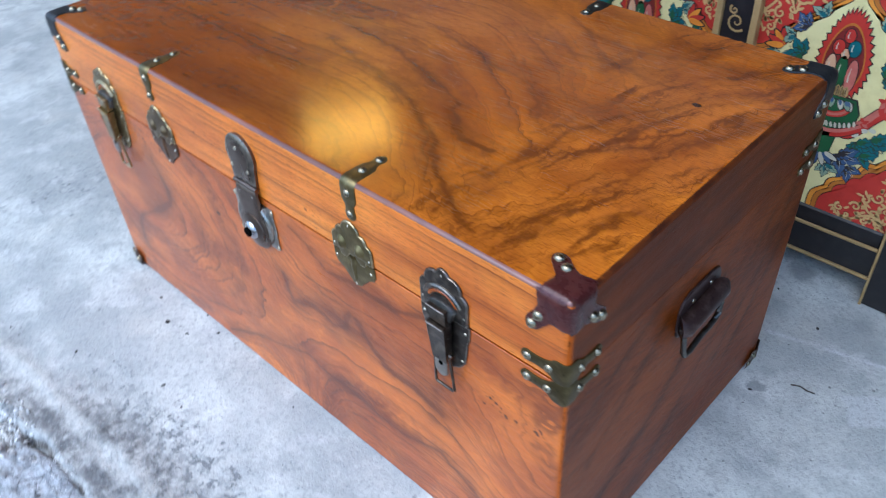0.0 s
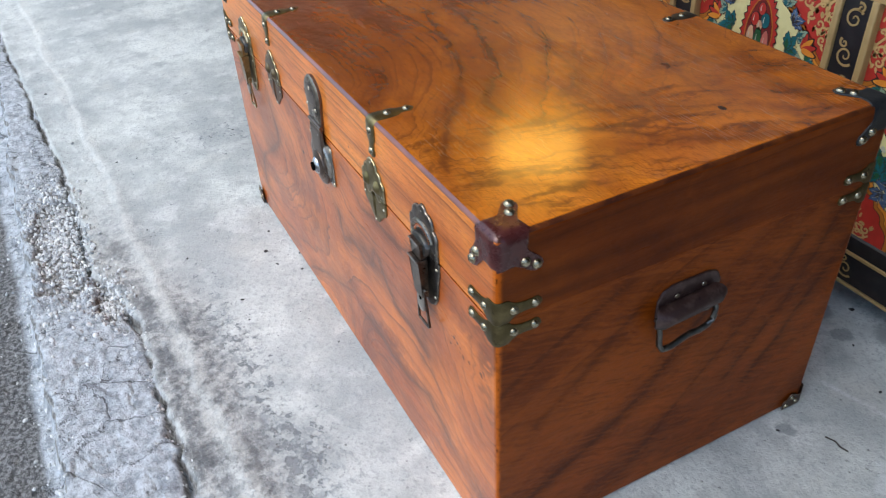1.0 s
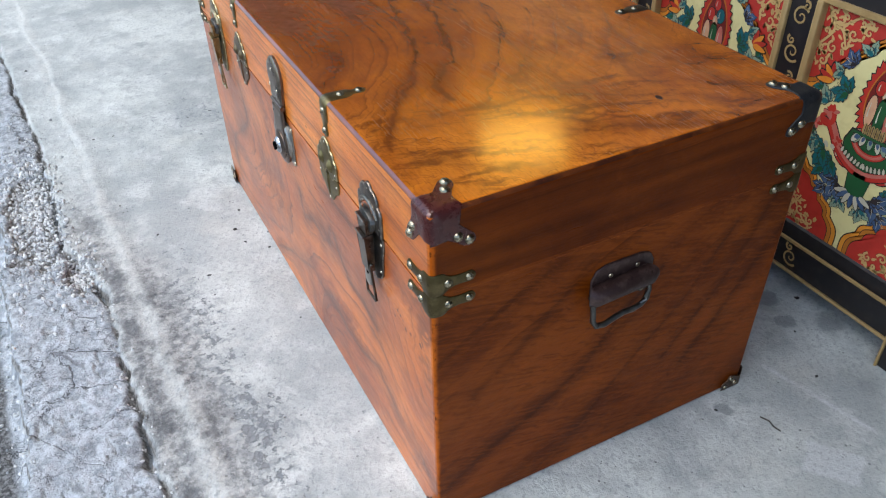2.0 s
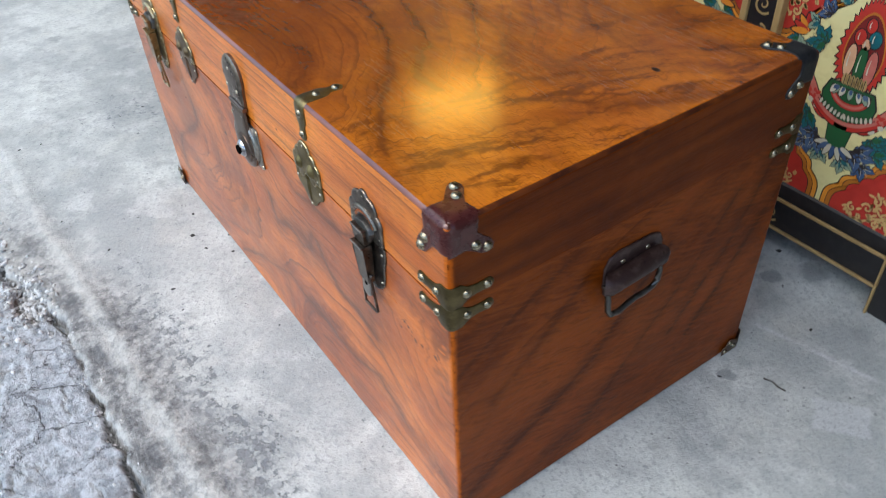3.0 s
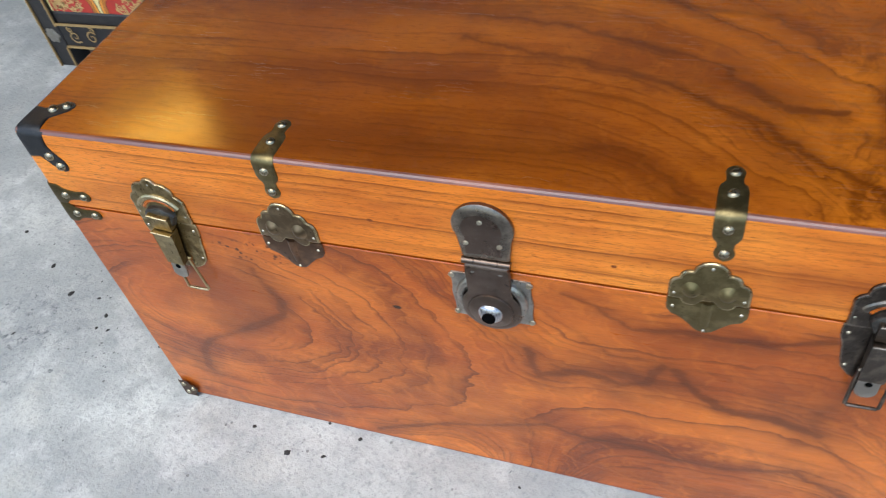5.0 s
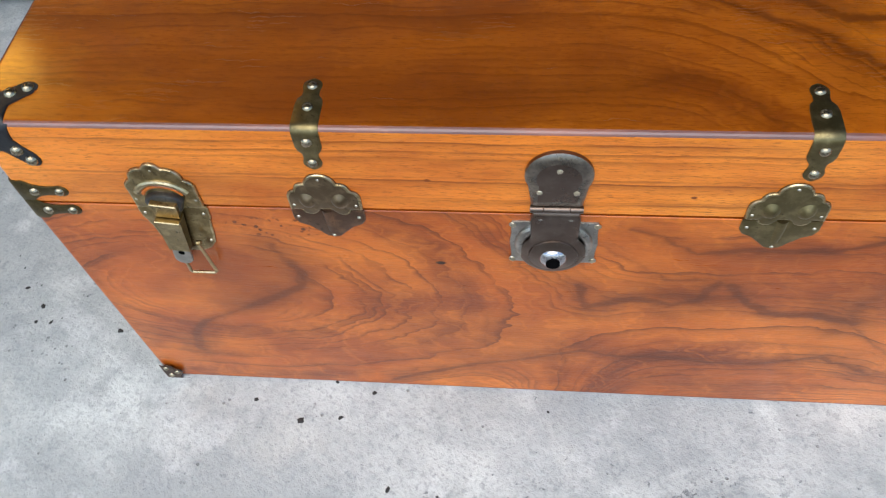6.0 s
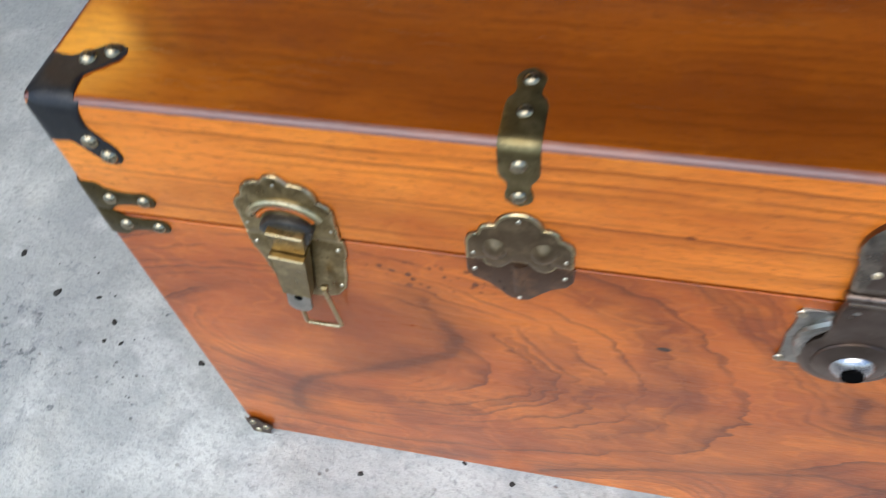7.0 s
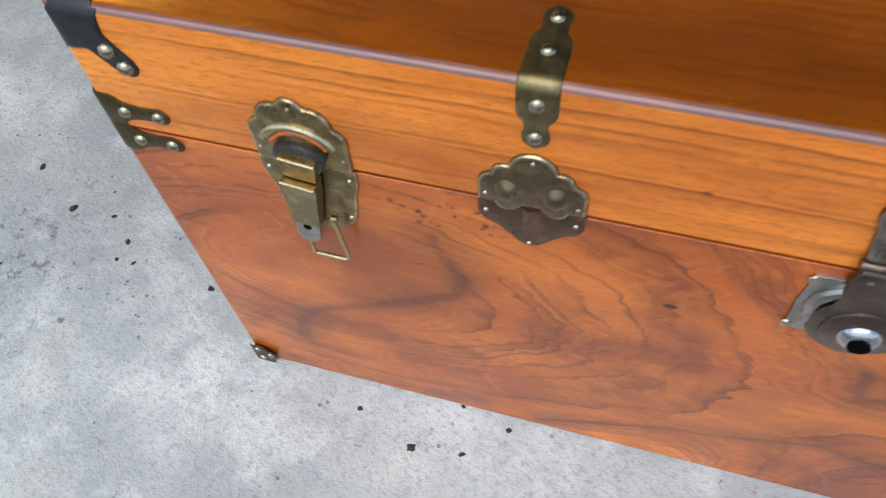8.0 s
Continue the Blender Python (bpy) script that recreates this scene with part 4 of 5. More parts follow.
def corner_cap(cx, cy, cz, sx, sy, sz, outline, spots, mat, name, own, label, r=0.009, th=0.0018, rivets=None):
    """A pressed corner piece over three faces: the outline is laid on each face from the corner, and the edges are rounded."""
    bm = bmesh.new()

    def reach(a):
        dx, dy = math.cos(a), math.sin(a)
        best = 0.02
        for (x1, y1), (x2, y2) in zip(outline, outline[1:]):
            ex, ey = x2 - x1, y2 - y1
            den = dx * ey - dy * ex
            if abs(den) > 1e-12:
                t, s = (x1 * ey - y1 * ex) / den, (x1 * dy - y1 * dx) / den
                if t > 0 and -1e-6 <= s <= 1 + 1e-6:
                    best = t
        return best

    def place(d, lift):
        c = [max(v, r) for v in d]
        n = Vector([a - b for a, b in zip(d, c)])
        n = n.normalized() if n.length > 1e-9 else Vector((0, 0, 0))
        q = Vector(c) + n * (r + lift)
        return Vector((cx - sx * q[0], cy - sy * q[1], cz - sz * q[2]))

    na, ns = 28, 9
    for axis in range(3):
        rows = []
        for i in range(na + 1):
            a = math.pi / 2 * i / na
            R = reach(a)
            row = []
            for j in range(ns + 3):
                k = min(j / ns, 1.0) * R * (1 if j < ns else 1)
                lift = th if j < ns else (th, th * 0.75, 0.0)[j - ns]
                k = max(k - (0.0012 if j == ns else 0.0003 if j == ns + 1 else 0), 0.0)
                d = [0, 0, 0]
                d[(axis + 1) % 3], d[(axis + 2) % 3] = k * math.cos(a), k * math.sin(a)
                row.append(bm.verts.new(place(d, lift)))
            rows.append(row)
        for p, q in zip(rows, rows[1:]):
            for j in range(ns + 2):
                vs = [p[j], p[j + 1], q[j + 1], q[j]]
                bm.faces.new(vs)
    bmesh.ops.remove_doubles(bm, verts=bm.verts, dist=0.0002)
    ob = part(name, bm, mat, own, label)
    eul = {0: pose(0, 0, 0, 0, 90 * sx), 1: pose(0, 0, 0, -90 * sy), 2: pose(0, 0, 0, 0 if sz > 0 else 180)}
    for axis in range(3):
        if sz < 0 and axis == 2:
            continue
        for k, (a, b) in enumerate(spots):
            d = [0, 0, 0]
            d[(axis + 1) % 3], d[(axis + 2) % 3] = a, b
            p = place(d, th - 0.0004)
            set_at("rivet", (rivets or rivet_me), Matrix.Translation(p) @ eul[axis], ob)
    return ob


for cx, sx in ((X0, -1), (X1, 1)):
    for cy, sy in ((Y0, -1), (Y1, 1)):
        near_right = sx > 0 and sy < 0
        up = 0.0028 if sx < 0 else 0.0
        seam_bracket(cx, cy, sx, sy, 0.3735 + up, trunk, "olive brass strap round the corner")
        seam_bracket(cx, cy, sx, sy, 0.3475 + up, trunk, "olive brass strap round the corner")
        corner_cap(cx, cy, H + lift(cx, cy), sx, sy, 1, CAP, [(0.0290, 0.0315), (0.0410, 0.0380)], cap_red if near_right else cap_black, "corner_cap", trunk,
                   "oxblood corner cap, scuffed" if near_right else "black metal corner cap", rivets=rivet_big_me)
        corner_cap(cx, cy, 0.0, sx, sy, -1, FOOT, [(0.011, 0.010), (0.0285, 0.0085), (0.020, 0.0200)], bronze_dark, "foot_cap", trunk, "small black metal corner cap", r=0.004, th=0.0012, rivets=rivet_small_me)


def catch(x, up_mat, low_mat, label):
    """A pressed two-part catch across the seam: scalloped upper plate with two studs and a lower plate."""
    z = SEAM
    m = front_face(x, z + 0.016)
    lobes = [(0, 0.0155, 0.0140), (0.0150, 0.0095, 0.0085), (-0.0150, 0.0095, 0.0085), (0.0225, 0.0005, 0.0085), (-0.0225, 0.0005, 0.0085), (0.0140, -0.0145, 0.0078), (-0.0140, -0.0145, 0.0078), (0, 0, 0.015)]
    bm = plate(union(lobes, 110, polys=[[(-0.0312, -0.0155), (0.0312, -0.0155), (0.0312, 0.0), (-0.0312, 0.0)]]), 0.0026, m, 0.0021, 0.0010, edge=1)
    for u in (-0.0135, 0.0135):
        mm = m @ Matrix.Translation((u, -0.0025, 0.0022))
        rings = []
        for rr, w in ((0.0088, 0), (0.0072, 0.0012), (0.0052, 0.0032), (0.0034, 0.0046), (0.0014, 0.0052)):
            rings.append([bm.verts.new(mm @ Vector((rr * math.cos(k * math.pi / 7), rr * 1.25 * math.sin(k * math.pi / 7), w))) for k in range(14)])
        for a, b in zip(rings, rings[1:]):
            for k in range(14):
                bm.faces.new((a[k], a[(k + 1) % 14], b[(k + 1) % 14], b[k]))
        bm.faces.new(rings[-1])
    up = part("upper_catch_plate", bm, [up_mat, brass_rubbed], trunk, label)
    for u, v in ((0, 0.024), (-0.0265, -0.009), (0.0265, -0.009)):
        set_at("pin", pin_me, m @ Matrix.Translation((u, v, 0.0022)), up)
    m2 = front_face(x, z - 0.014)
    poly = [(-0.0315, 0.0125), (-0.0315, 0.0), (-0.028, -0.006), (-0.020, -0.010), (-0.012, -0.018), (-0.006, -0.0245), (0.0, -0.026), (0.006, -0.0245), (0.012, -0.018), (0.020, -0.010), (0.028, -0.006), (0.0315, 0.0), (0.0315, 0.0125)]
    bm = plate(poly, 0.0018, m2, 0.002, 0.0008)
    tube([(x, 0.0015, z - 0.002), (x, 0.0008, z - 0.012), (x, 0.0022, z - 0.03)], 0.0055, bm, 12)
    low = part("lower_catch_plate", bm, low_mat, trunk, label)
    for u, v in ((0, -0.0225), (-0.0265, 0.004), (0.0265, 0.004)):
        set_at("pin", pin_me, m2 @ Matrix.Translation((u, v, 0.0018)), low)


catch(0.181, red_brass, copper, "worn coppery brass catch")
catch(0.5545, brass_olive, brass_olive, "olive brass catch")


def draw_bolt(x, mat, nose, lever_turn, label):
    """A spring draw bolt: crowned upper plate with a curved slot, lower plate, a lever in two steps, its rounded tip, and a wire bail."""
    z = SEAM
    m = front_face(x, z + 0.022)
    lobes = [(0, 0.0250, 0.0085), (0.0105, 0.0145, 0.0130), (-0.0105, 0.0145, 0.0130), (0.0205, 0.003, 0.0105), (-0.0205, 0.003, 0.0105)]
    ol = union(lobes, 96, polys=[[(-0.0305, -0.0225), (0.0305, -0.0225), (0.0305, 0.0), (-0.0305, 0.0)]], low=-0.0225)
    rubbed = brass_rubbed if mat is brass else steel_rubbed_glint
    bm = plate(ol, 0.0030, m, 0.0021, 0.0, edge=1)
    up = part("upper_latch_plate", bm, [mat, rubbed], trunk, label)
    # raised arch over the slot
    arch = [m @ Vector((0.0235 * math.sin(a), -0.010 + 0.0215 * math.cos(a), 0.0026)) for a in [radians(d) for d in range(-68, 69, 8)]]
    part("arched_rim", tube(arch, 0.0031, sides=10), rubbed, up, "rubbed bright arched rim")
    slot = [m @ Vector((0.0185 * math.sin(a), -0.010 + 0.0160 * math.cos(a), 0.0020)) for a in [radians(d) for d in range(-70, 71, 10)]]
    part("slot", tube(slot, 0.0022, sides=8), wood_front, up, "curved slot that shows the wood")
    bm = bmesh.new()
    pts = [(0.0175 * math.sin(radians(d)), -0.012 + 0.0125 * math.cos(radians(d))) for d in range(-80, 81, 16)] + [(0.0125, -0.022), (-0.0125, -0.022)]
    plate([(u, v + 0.008) for u, v in pts], 0.007, m @ Matrix.Translation((0, -0.008, 0.002)), 0.003, 0.001, bm)
    part("latch_nose", bm, nose, up, "dark worn latch nose")
    for u, v in ((0, 0.026), (-0.0265, -0.012), (0.0265, -0.012)):
        set_at("pin", pin_me, m @ Matrix.Translation((u, v, 0.0022)), up)
    m2 = front_face(x, z - 0.032)
    half = [(0.008, -0.036), (0.017, -0.031), (0.0235, -0.022), (0.0262, -0.010), (0.0275, 0.002), (0.0292, 0.010), (0.0312, 0.016), (0.0318, 0.024), (0.0315, 0.031)]
    poly = [(-u, v) for u, v in reversed(half)] + half
    low = part("lower_latch_plate", plate(poly, 0.0018, m2, 0.0016, 0.0003, edge=1), [mat, rubbed], trunk, label)
    for u, v in ((-0.0265, 0.022), (0.0265, 0.022), (-0.021, -0.018), (0.021, -0.018)):
        set_at("pin", pin_me, m2 @ Matrix.Translation((u, v, 0.0018)), low)
    # lever: stepped bar, pivoting slightly askew
    lm = front_face(x, z + 0.004, -0.004) @ pose(0, 0, 0, 0, 0, lever_turn)
    bm = bmesh.new()
    def bar(v0, v1, hw0, hw1, w0, w1, lip):
        vs = [bm.verts.new(lm @ Vector(p)) for p in ((-hw0, v0, 0), (hw0, v0, 0), (hw0, v0, w0 + lip), (-hw0, v0, w0 + lip), (-hw0, v0 - 0.003, w0), (hw0, v0 - 0.003, w0), (hw1, v1, w1), (-hw1, v1, w1), (-hw1, v1, 0), (hw1, v1, 0))]
        for f in ((0, 1, 2, 3), (3, 2, 5, 4), (4, 5, 6, 7), (7, 6, 9, 8), (0, 3, 4, 7, 8), (1, 9, 6, 5, 2)):
            bm.faces.new([vs[i] for i in f])
    bar(0.012, -0.008, 0.0115, 0.0105, 0.0085, 0.0080, 0.0014)
    bar(-0.009, -0.060, 0.0112, 0.0096, 0.0104, 0.0076, 0.0020)
    bmesh.ops.bevel(bm, geom=list(bm.edges), offset=0.0006, segments=1, affect="EDGES")
    lever = part("lever", bm, mat, low)
    for v0, hw, w0 in ((0.0110, 0.0110, 0.0098), (-0.0098, 0.0108, 0.0122)):
        part("lever_lip", tube([lm @ Vector((-hw, v0, w0)), lm @ Vector((hw, v0, w0))], 0.0011, sides=8), rubbed, low, "rubbed bright lip")
    part("crease", tube([lm @ Vector((-0.0102, -0.026, 0.0086)), lm @ Vector((0.0102, -0.026, 0.0086))], 0.0006, sides=6), mat, low)
    tip = [(0.0086 * math.cos(a), -0.007 + 0.0085 * math.sin(a)) for a in [math.pi + math.pi * i / 10 for i in range(11)]] + [(0.0085, 0.008), (-0.0085, 0.008)]
    t = part("lever_tip", plate(tip, 0.0022, lm @ Matrix.Translation((0, -0.0685, 0.0034)), 0.0008), steel, low, "rubbed steel lever tip")
    part("hole", tube([lm @ Vector((0, -0.0655, 0.0050)), lm @ Vector((0, -0.0655, 0.0059))], 0.0030, sides=10), hole_shade, low, "black plug painted as the keyhole's dark inside")
    bm_ = front_face(x + 0.001, z + 0.004, -0.004)
    bail = [(-0.0115, -0.048, 0.004), (-0.0122, -0.062, 0.003), (-0.0128, -0.0980, 0.0035), (-0.0112, -0.1000, 0.0035), (0.0112, -0.1000, 0.0035), (0.0128, -0.0980, 0.0035), (0.0122, -0.062, 0.006), (0.0115, -0.048, 0.007)]
    part("wire_bail", tube([bm_ @ Vector(p) for p in bail], 0.0016, sides=8), rubbed if mat is brass else mat, low)
    for u in (-0.0118, 0.0118):
        part("pivot", tube([bm_ @ Vector((u - 0.002, -0.048, 0.005)), bm_ @ Vector((u + 0.002, -0.048, 0.005))], 0.0022, sides=8), mat, low)


draw_bolt(0.0430, brass, gunmetal, -8.0, "aged brass draw bolt")
draw_bolt(0.6845, brown_black, gunmetal, -1.0, "black steel draw bolt")


boss_me = dome_mesh("boss", 0.0122, 0.0062, chrome, 24, 6)
small_screw_me = screw_me.copy()
for v in small_screw_me.vertices:
    v.co *= 0.8


def hasp(x):
    """The middle lock: hinged hasp over a lock plate with four screws."""
    m = front_face(x, 0.320)
    # lock plate with hollow sides
    ol = []
    for i in range(96):
        a = 2 * math.pi * i / 96
        k = abs(math.cos(2 * a))
        ol.append(((0.035 + 0.0125 * (1 - k) ** 1.6) * math.cos(a) * 1.08, (0.031 + 0.0105 * (1 - k) ** 1.6) * math.sin(a)))
    lock = part("lock_plate", plate(ol, 0.0016, m, 0.001), steel, trunk, "dull steel lock plate")
    ring = [m @ Vector((0.0295 * math.cos(k * math.pi / 16), 0.0285 * math.sin(k * math.pi / 16), 0.0022)) for k in range(32)]
    part("raised_ring", tube(ring, 0.0042, sides=10, closed=True), steel, lock)
    for u, v in ((-0.0355, 0.0255), (0.0355, 0.0255), (-0.0355, -0.0255), (0.0355, -0.0255)):
        set_at("screw", screw_me, m @ Matrix.Translation((u, v, 0.0014)) @ pose(0, 0, 0, 0, 0, 40 * u / 0.03), lock)
    # upper leaf
    mu = front_face(x, 0.409)
    ol = union([(0, 0.003, 0.0265)], 80, polys=[[(-0.0205, -0.034), (0.0205, -0.034), (0.024, -0.006), (-0.024, -0.006)]])
    # lighter metal on the leaf's rim paints its edge highlight
    leaf = part("hasp_leaf", plate(ol, 0.0068, mu, 0.0092, 0.0006, edge=1), [bronze, steel_rubbed_glint], trunk, "brown steel hasp leaf with three screws")
    for u, v in ((0.0, 0.013), (-0.0145, -0.013), (0.0145, -0.013)):
        set_at("screw", small_screw_me, mu @ Matrix.Translation((u, v, 0.0068)) @ pose(0, 0, 0, 0, 0, 25), leaf)
    for a, b in ((-0.0215, -0.011), (-0.0105, 0.0105), (0.011, 0.0215)):
        part("knuckle", tube([(x + a, -0.0045, 0.372), (x + b, -0.0045, 0.372)], 0.0034, sides=12), bronze, leaf)
    # swinging tongue with its domed end
    mt = front_face(x, 0.3105)
    ol = union([(0, 0, 0.0285)], 80, polys=[[(-0.0205, 0.0), (0.0205, 0.0), (0.0205, 0.0585), (-0.0205, 0.0585)]])
    bm = plate(ol, 0.0042, mt, 0.0055, 0.0, base=0.0034)
    rings = []
    for rr, w in ((0.0215, 0.0072), (0.0210, 0.0090), (0.0180, 0.0102), (0.0142, 0.0108), (0.0128, 0.0116), (0.0118, 0.0116)):
        rings.append([bm.verts.new(mt @ Vector((rr * math.cos(k * math.pi / 14), rr * math.sin(k * math.pi / 14), w))) for k in range(28)])
    for a, b in zip(rings, rings[1:]):
        for k in range(28):
            bm.faces.new((a[k], a[(k + 1) % 28], b[(k + 1) % 28], b[k]))
    tongue = part("hasp_tongue", bm, bronze, leaf, "brown steel hasp tongue with a round boss")
    set_at("boss", boss_me, mt @ Matrix.Translation((0, 0, 0.0108)), leaf, "bright domed keyhole boss")
    part("keyhole", tube([mt @ Vector((0, 0.0, 0.012)), mt @ Vector((0, 0.0, 0.0182))], 0.0062, sides=16), hole_shade, leaf, "black plug in place of the shaded keyhole")
    for u in (-0.0125, 0.0125):
        part("stud", plate([(0.002 * math.cos(k * math.pi / 4), 0.0012 * math.sin(k * math.pi / 4)) for k in range(8)], 0.0008, mt @ Matrix.Translation((u, 0.0505, 0.0072)), 0.0004), steel, leaf)


hasp(0.3735)


def side_handle(y, x):
    m = right_face(y, 0.2985, x) @ Matrix.Diagonal((0.93, 0.96, 1, 1))
    ol = union([(-0.034, -0.024, 0.010), (0.034, -0.024, 0.010)], 84, polys=[[(-0.046, -0.018), (0.046, -0.018), (0.046, 0.010), (0.040, 0.022), (0.026, 0.027), (-0.026, 0.027), (-0.040, 0.022), (-0.046, 0.010)]])
    base = part("handle_plate", plate(ol, 0.0028, m, 0.003, 0.0006), handle_dark, trunk, "dark brown metal handle plate")
    for u, v in ((-0.0195, 0.0105), (0.0195, 0.0125), (0.0320, -0.0275), (-0.0345, -0.0275)):
        set_at("screw", screw_me, m @ Matrix.Translation((u, v, 0.0028)), base)
    barrel = [m @ Vector((u - 0.004, -0.005 + 0.06 * u, w)) for u, w in ((-0.043, 0.006), (-0.041, 0.008), (0.039, 0.008), (0.041, 0.006))]
    part("barrel", tube(barrel, 0.0122, sides=20), handle_dark, base)
    bail = [(-0.045, -0.006, 0.008), (-0.045, -0.022, 0.013), (-0.044, -0.040, 0.014), (-0.038, -0.049, 0.014), (-0.024, -0.051, 0.014), (-0.008, -0.046, 0.014), (0.006, -0.043, 0.014), (0.020, -0.044, 0.014), (0.034, -0.041, 0.014), (0.042, -0.034, 0.014), (0.045, -0.022, 0.013), (0.045, -0.006, 0.008)]
    part("bail", tube([m @ Vector((p[0] * 0.92 - 0.007, p[1], p[2])) for p in bail], 0.0034, sides=10), gunmetal, base, "dark iron bail handle")


side_handle(0.2360, X1)


# ---- the painted cabinet behind the trunk ----
CX0, CX1, CY = -0.842, 0.937, 0.700
cab = thing("painted_cabinet", ((CX0 + CX1) / 2, CY + 0.2, 0.0), "low black-framed cabinet with painted cream, red and floral panels", "cabinet")
PZ0, PZ1 = 0.132, 0.466
part("carcass", box(CX0 + 0.004, CX1 - 0.004, CY + 0.012, CY + 0.42, 0.075, 0.600, bevel=0.003), P["black"], cab, "black lacquered carcass")
part("top_board", box(CX0 - 0.012, CX1 + 0.012, CY - 0.014, CY + 0.432, 0.600, 0.622, bevel=0.004, seg=2), P["black"], cab)


def gold_line(x0, x1, z0, z1, own, y=CY - 0.0025):
    part("gold_line", box(x0, x1, y - 0.0012, y + 0.003, z0, z1, bevel=0.0006), P["gold"], own)


for x0, x1 in ((CX0, CX0 + 0.046), (CX1 - 0.046, CX1)):
    leg = part("leg", box(x0, x1, CY, CY + 0.05, 0.0, 0.600, bevel=0.002), P["black"], cab, "black leg edged with gold lines")
    gold_line(x0, x0 + 0.004, 0.0, 0.600, leg)
    gold_line(x1 - 0.004, x1, 0.0, 0.048, leg)
    gold_line(x1 - 0.004, x1, 0.10, 0.600, leg)
    part("leg", box(x0, x1, CY + 0.37, CY + 0.42, 0.0, 0.10, bevel=0.002), P["black"], cab)
rail = part("bottom_rail", box(CX0 + 0.046, CX1 - 0.046, CY + 0.002, CY + 0.03, 0.050, 0.102, bevel=0.001), P["black"], cab, "black rail edged with gold lines")
gold_line(CX0 + 0.046, CX1 - 0.046, 0.048, 0.053, rail, CY - 0.001)
gold_line(CX0 + 0.046, CX1 - 0.046, 0.102, 0.107, rail, CY - 0.001)
part("plinth_mould", box(CX0 + 0.046, CX1 - 0.046, CY + 0.004, CY + 0.03, 0.102, PZ0, bevel=0.003), P["black"], rail, "dark moulding under the panels")
trail = part("top_rail", box(CX0 + 0.046, CX1 - 0.046, CY + 0.001, CY + 0.03, 0.478, 0.600, bevel=0.001), P["black"], cab, "black rail with gold scrolls")
gold_line(CX0 + 0.046, CX1 - 0.046, 0.470, 0.479, trail, CY - 0.001)

PANELS = [(-0.790, -0.543), (-0.480, -0.222), (-0.158, 0.253), (0.315, 0.575), (0.641, 0.889)]


def flat(bm, pts, y, mat):
    """A painted patch: a closed outline in the panel's plane, laid just proud of it."""
    c = bm.verts.new((sum(p[0] for p in pts) / len(pts), y, sum(p[1] for p in pts) / len(pts)))
    vs = [bm.verts.new((a, y, b)) for a, b in pts]
    for i in range(len(vs)):
        bm.faces.new((c, vs[i], vs[(i + 1) % len(vs)])).material_index = mat


def stroke(bm, pts, w, y, mat, taper=0.0):
    rows = []
    for i, p in enumerate(pts):
        a, b = pts[max(i - 1, 0)], pts[min(i + 1, len(pts) - 1)]
        d = Vector((b[0] - a[0], b[1] - a[1]))
        d = d.normalized() if d.length > 1e-9 else Vector((1, 0))
        k = w * (1 - taper * i / max(len(pts) - 1, 1)) / 2
        rows.append((bm.verts.new((p[0] - d.y * k, y, p[1] + d.x * k)), bm.verts.new((p[0] + d.y * k, y, p[1] - d.x * k))))
    for a, b in zip(rows, rows[1:]):
        bm.faces.new((a[0], a[1], b[1], b[0])).material_index = mat


def spiral(cx, cy, r, turns, a0, hand=1, n=22):
    return [(cx + r * (1 - 0.9 * i / n) * math.cos(a0 + hand * turns * 2 * math.pi * i / n), cy + r * (1 - 0.9 * i / n) * math.sin(a0 + hand * turns * 2 * math.pi * i / n)) for i in range(n + 1)]


def drop(cx, cy, length, width, a, n=16):
    """A pointed petal from (cx, cy) in the direction a."""
    out = []
    for i in range(n):
        t = i / n * 2 * math.pi
        l = length * (0.5 - 0.5 * math.cos(t))
        w = width * 0.5 * math.sin(t) * (0.6 + 0.4 * math.cos(t * 0.5) ** 2)
        out.append((cx + l * math.cos(a) - w * math.sin(a), cy + l * math.sin(a) + w * math.cos(a)))
    return out


INKS = ["cream", "red", "orange", "ink", "gold", "teal", "green", "sage", "blue", "pink", "white", "darkred", "pale_gold", "amber", "peach"]
IX = {k: i for i, k in enumerate(INKS)}
rng = random.Random(5)


def acanthus(cx, cz, length, width, a, hand=1, n=18):
    """A curling leaf with lobed sides."""
    def side(k):
        out = []
        for i in range(n + 1):
            t = i / n
            w = k * width * 0.5 * math.sin(math.pi * t ** 0.75) * (0.70 + 0.42 * abs(math.sin(3.5 * math.pi * t)))
            out.append((length * t, w + hand * 0.28 * length * t * t))
        return out
    pts = side(1) + side(-1)[::-1][1:-1]
    return [(cx + l * math.cos(a) - w * math.sin(a), cz + l * math.sin(a) + w * math.cos(a)) for l, w in pts]


PARTNER = {"teal": "green", "sage": "teal", "blue": "ink", "green": "ink"}


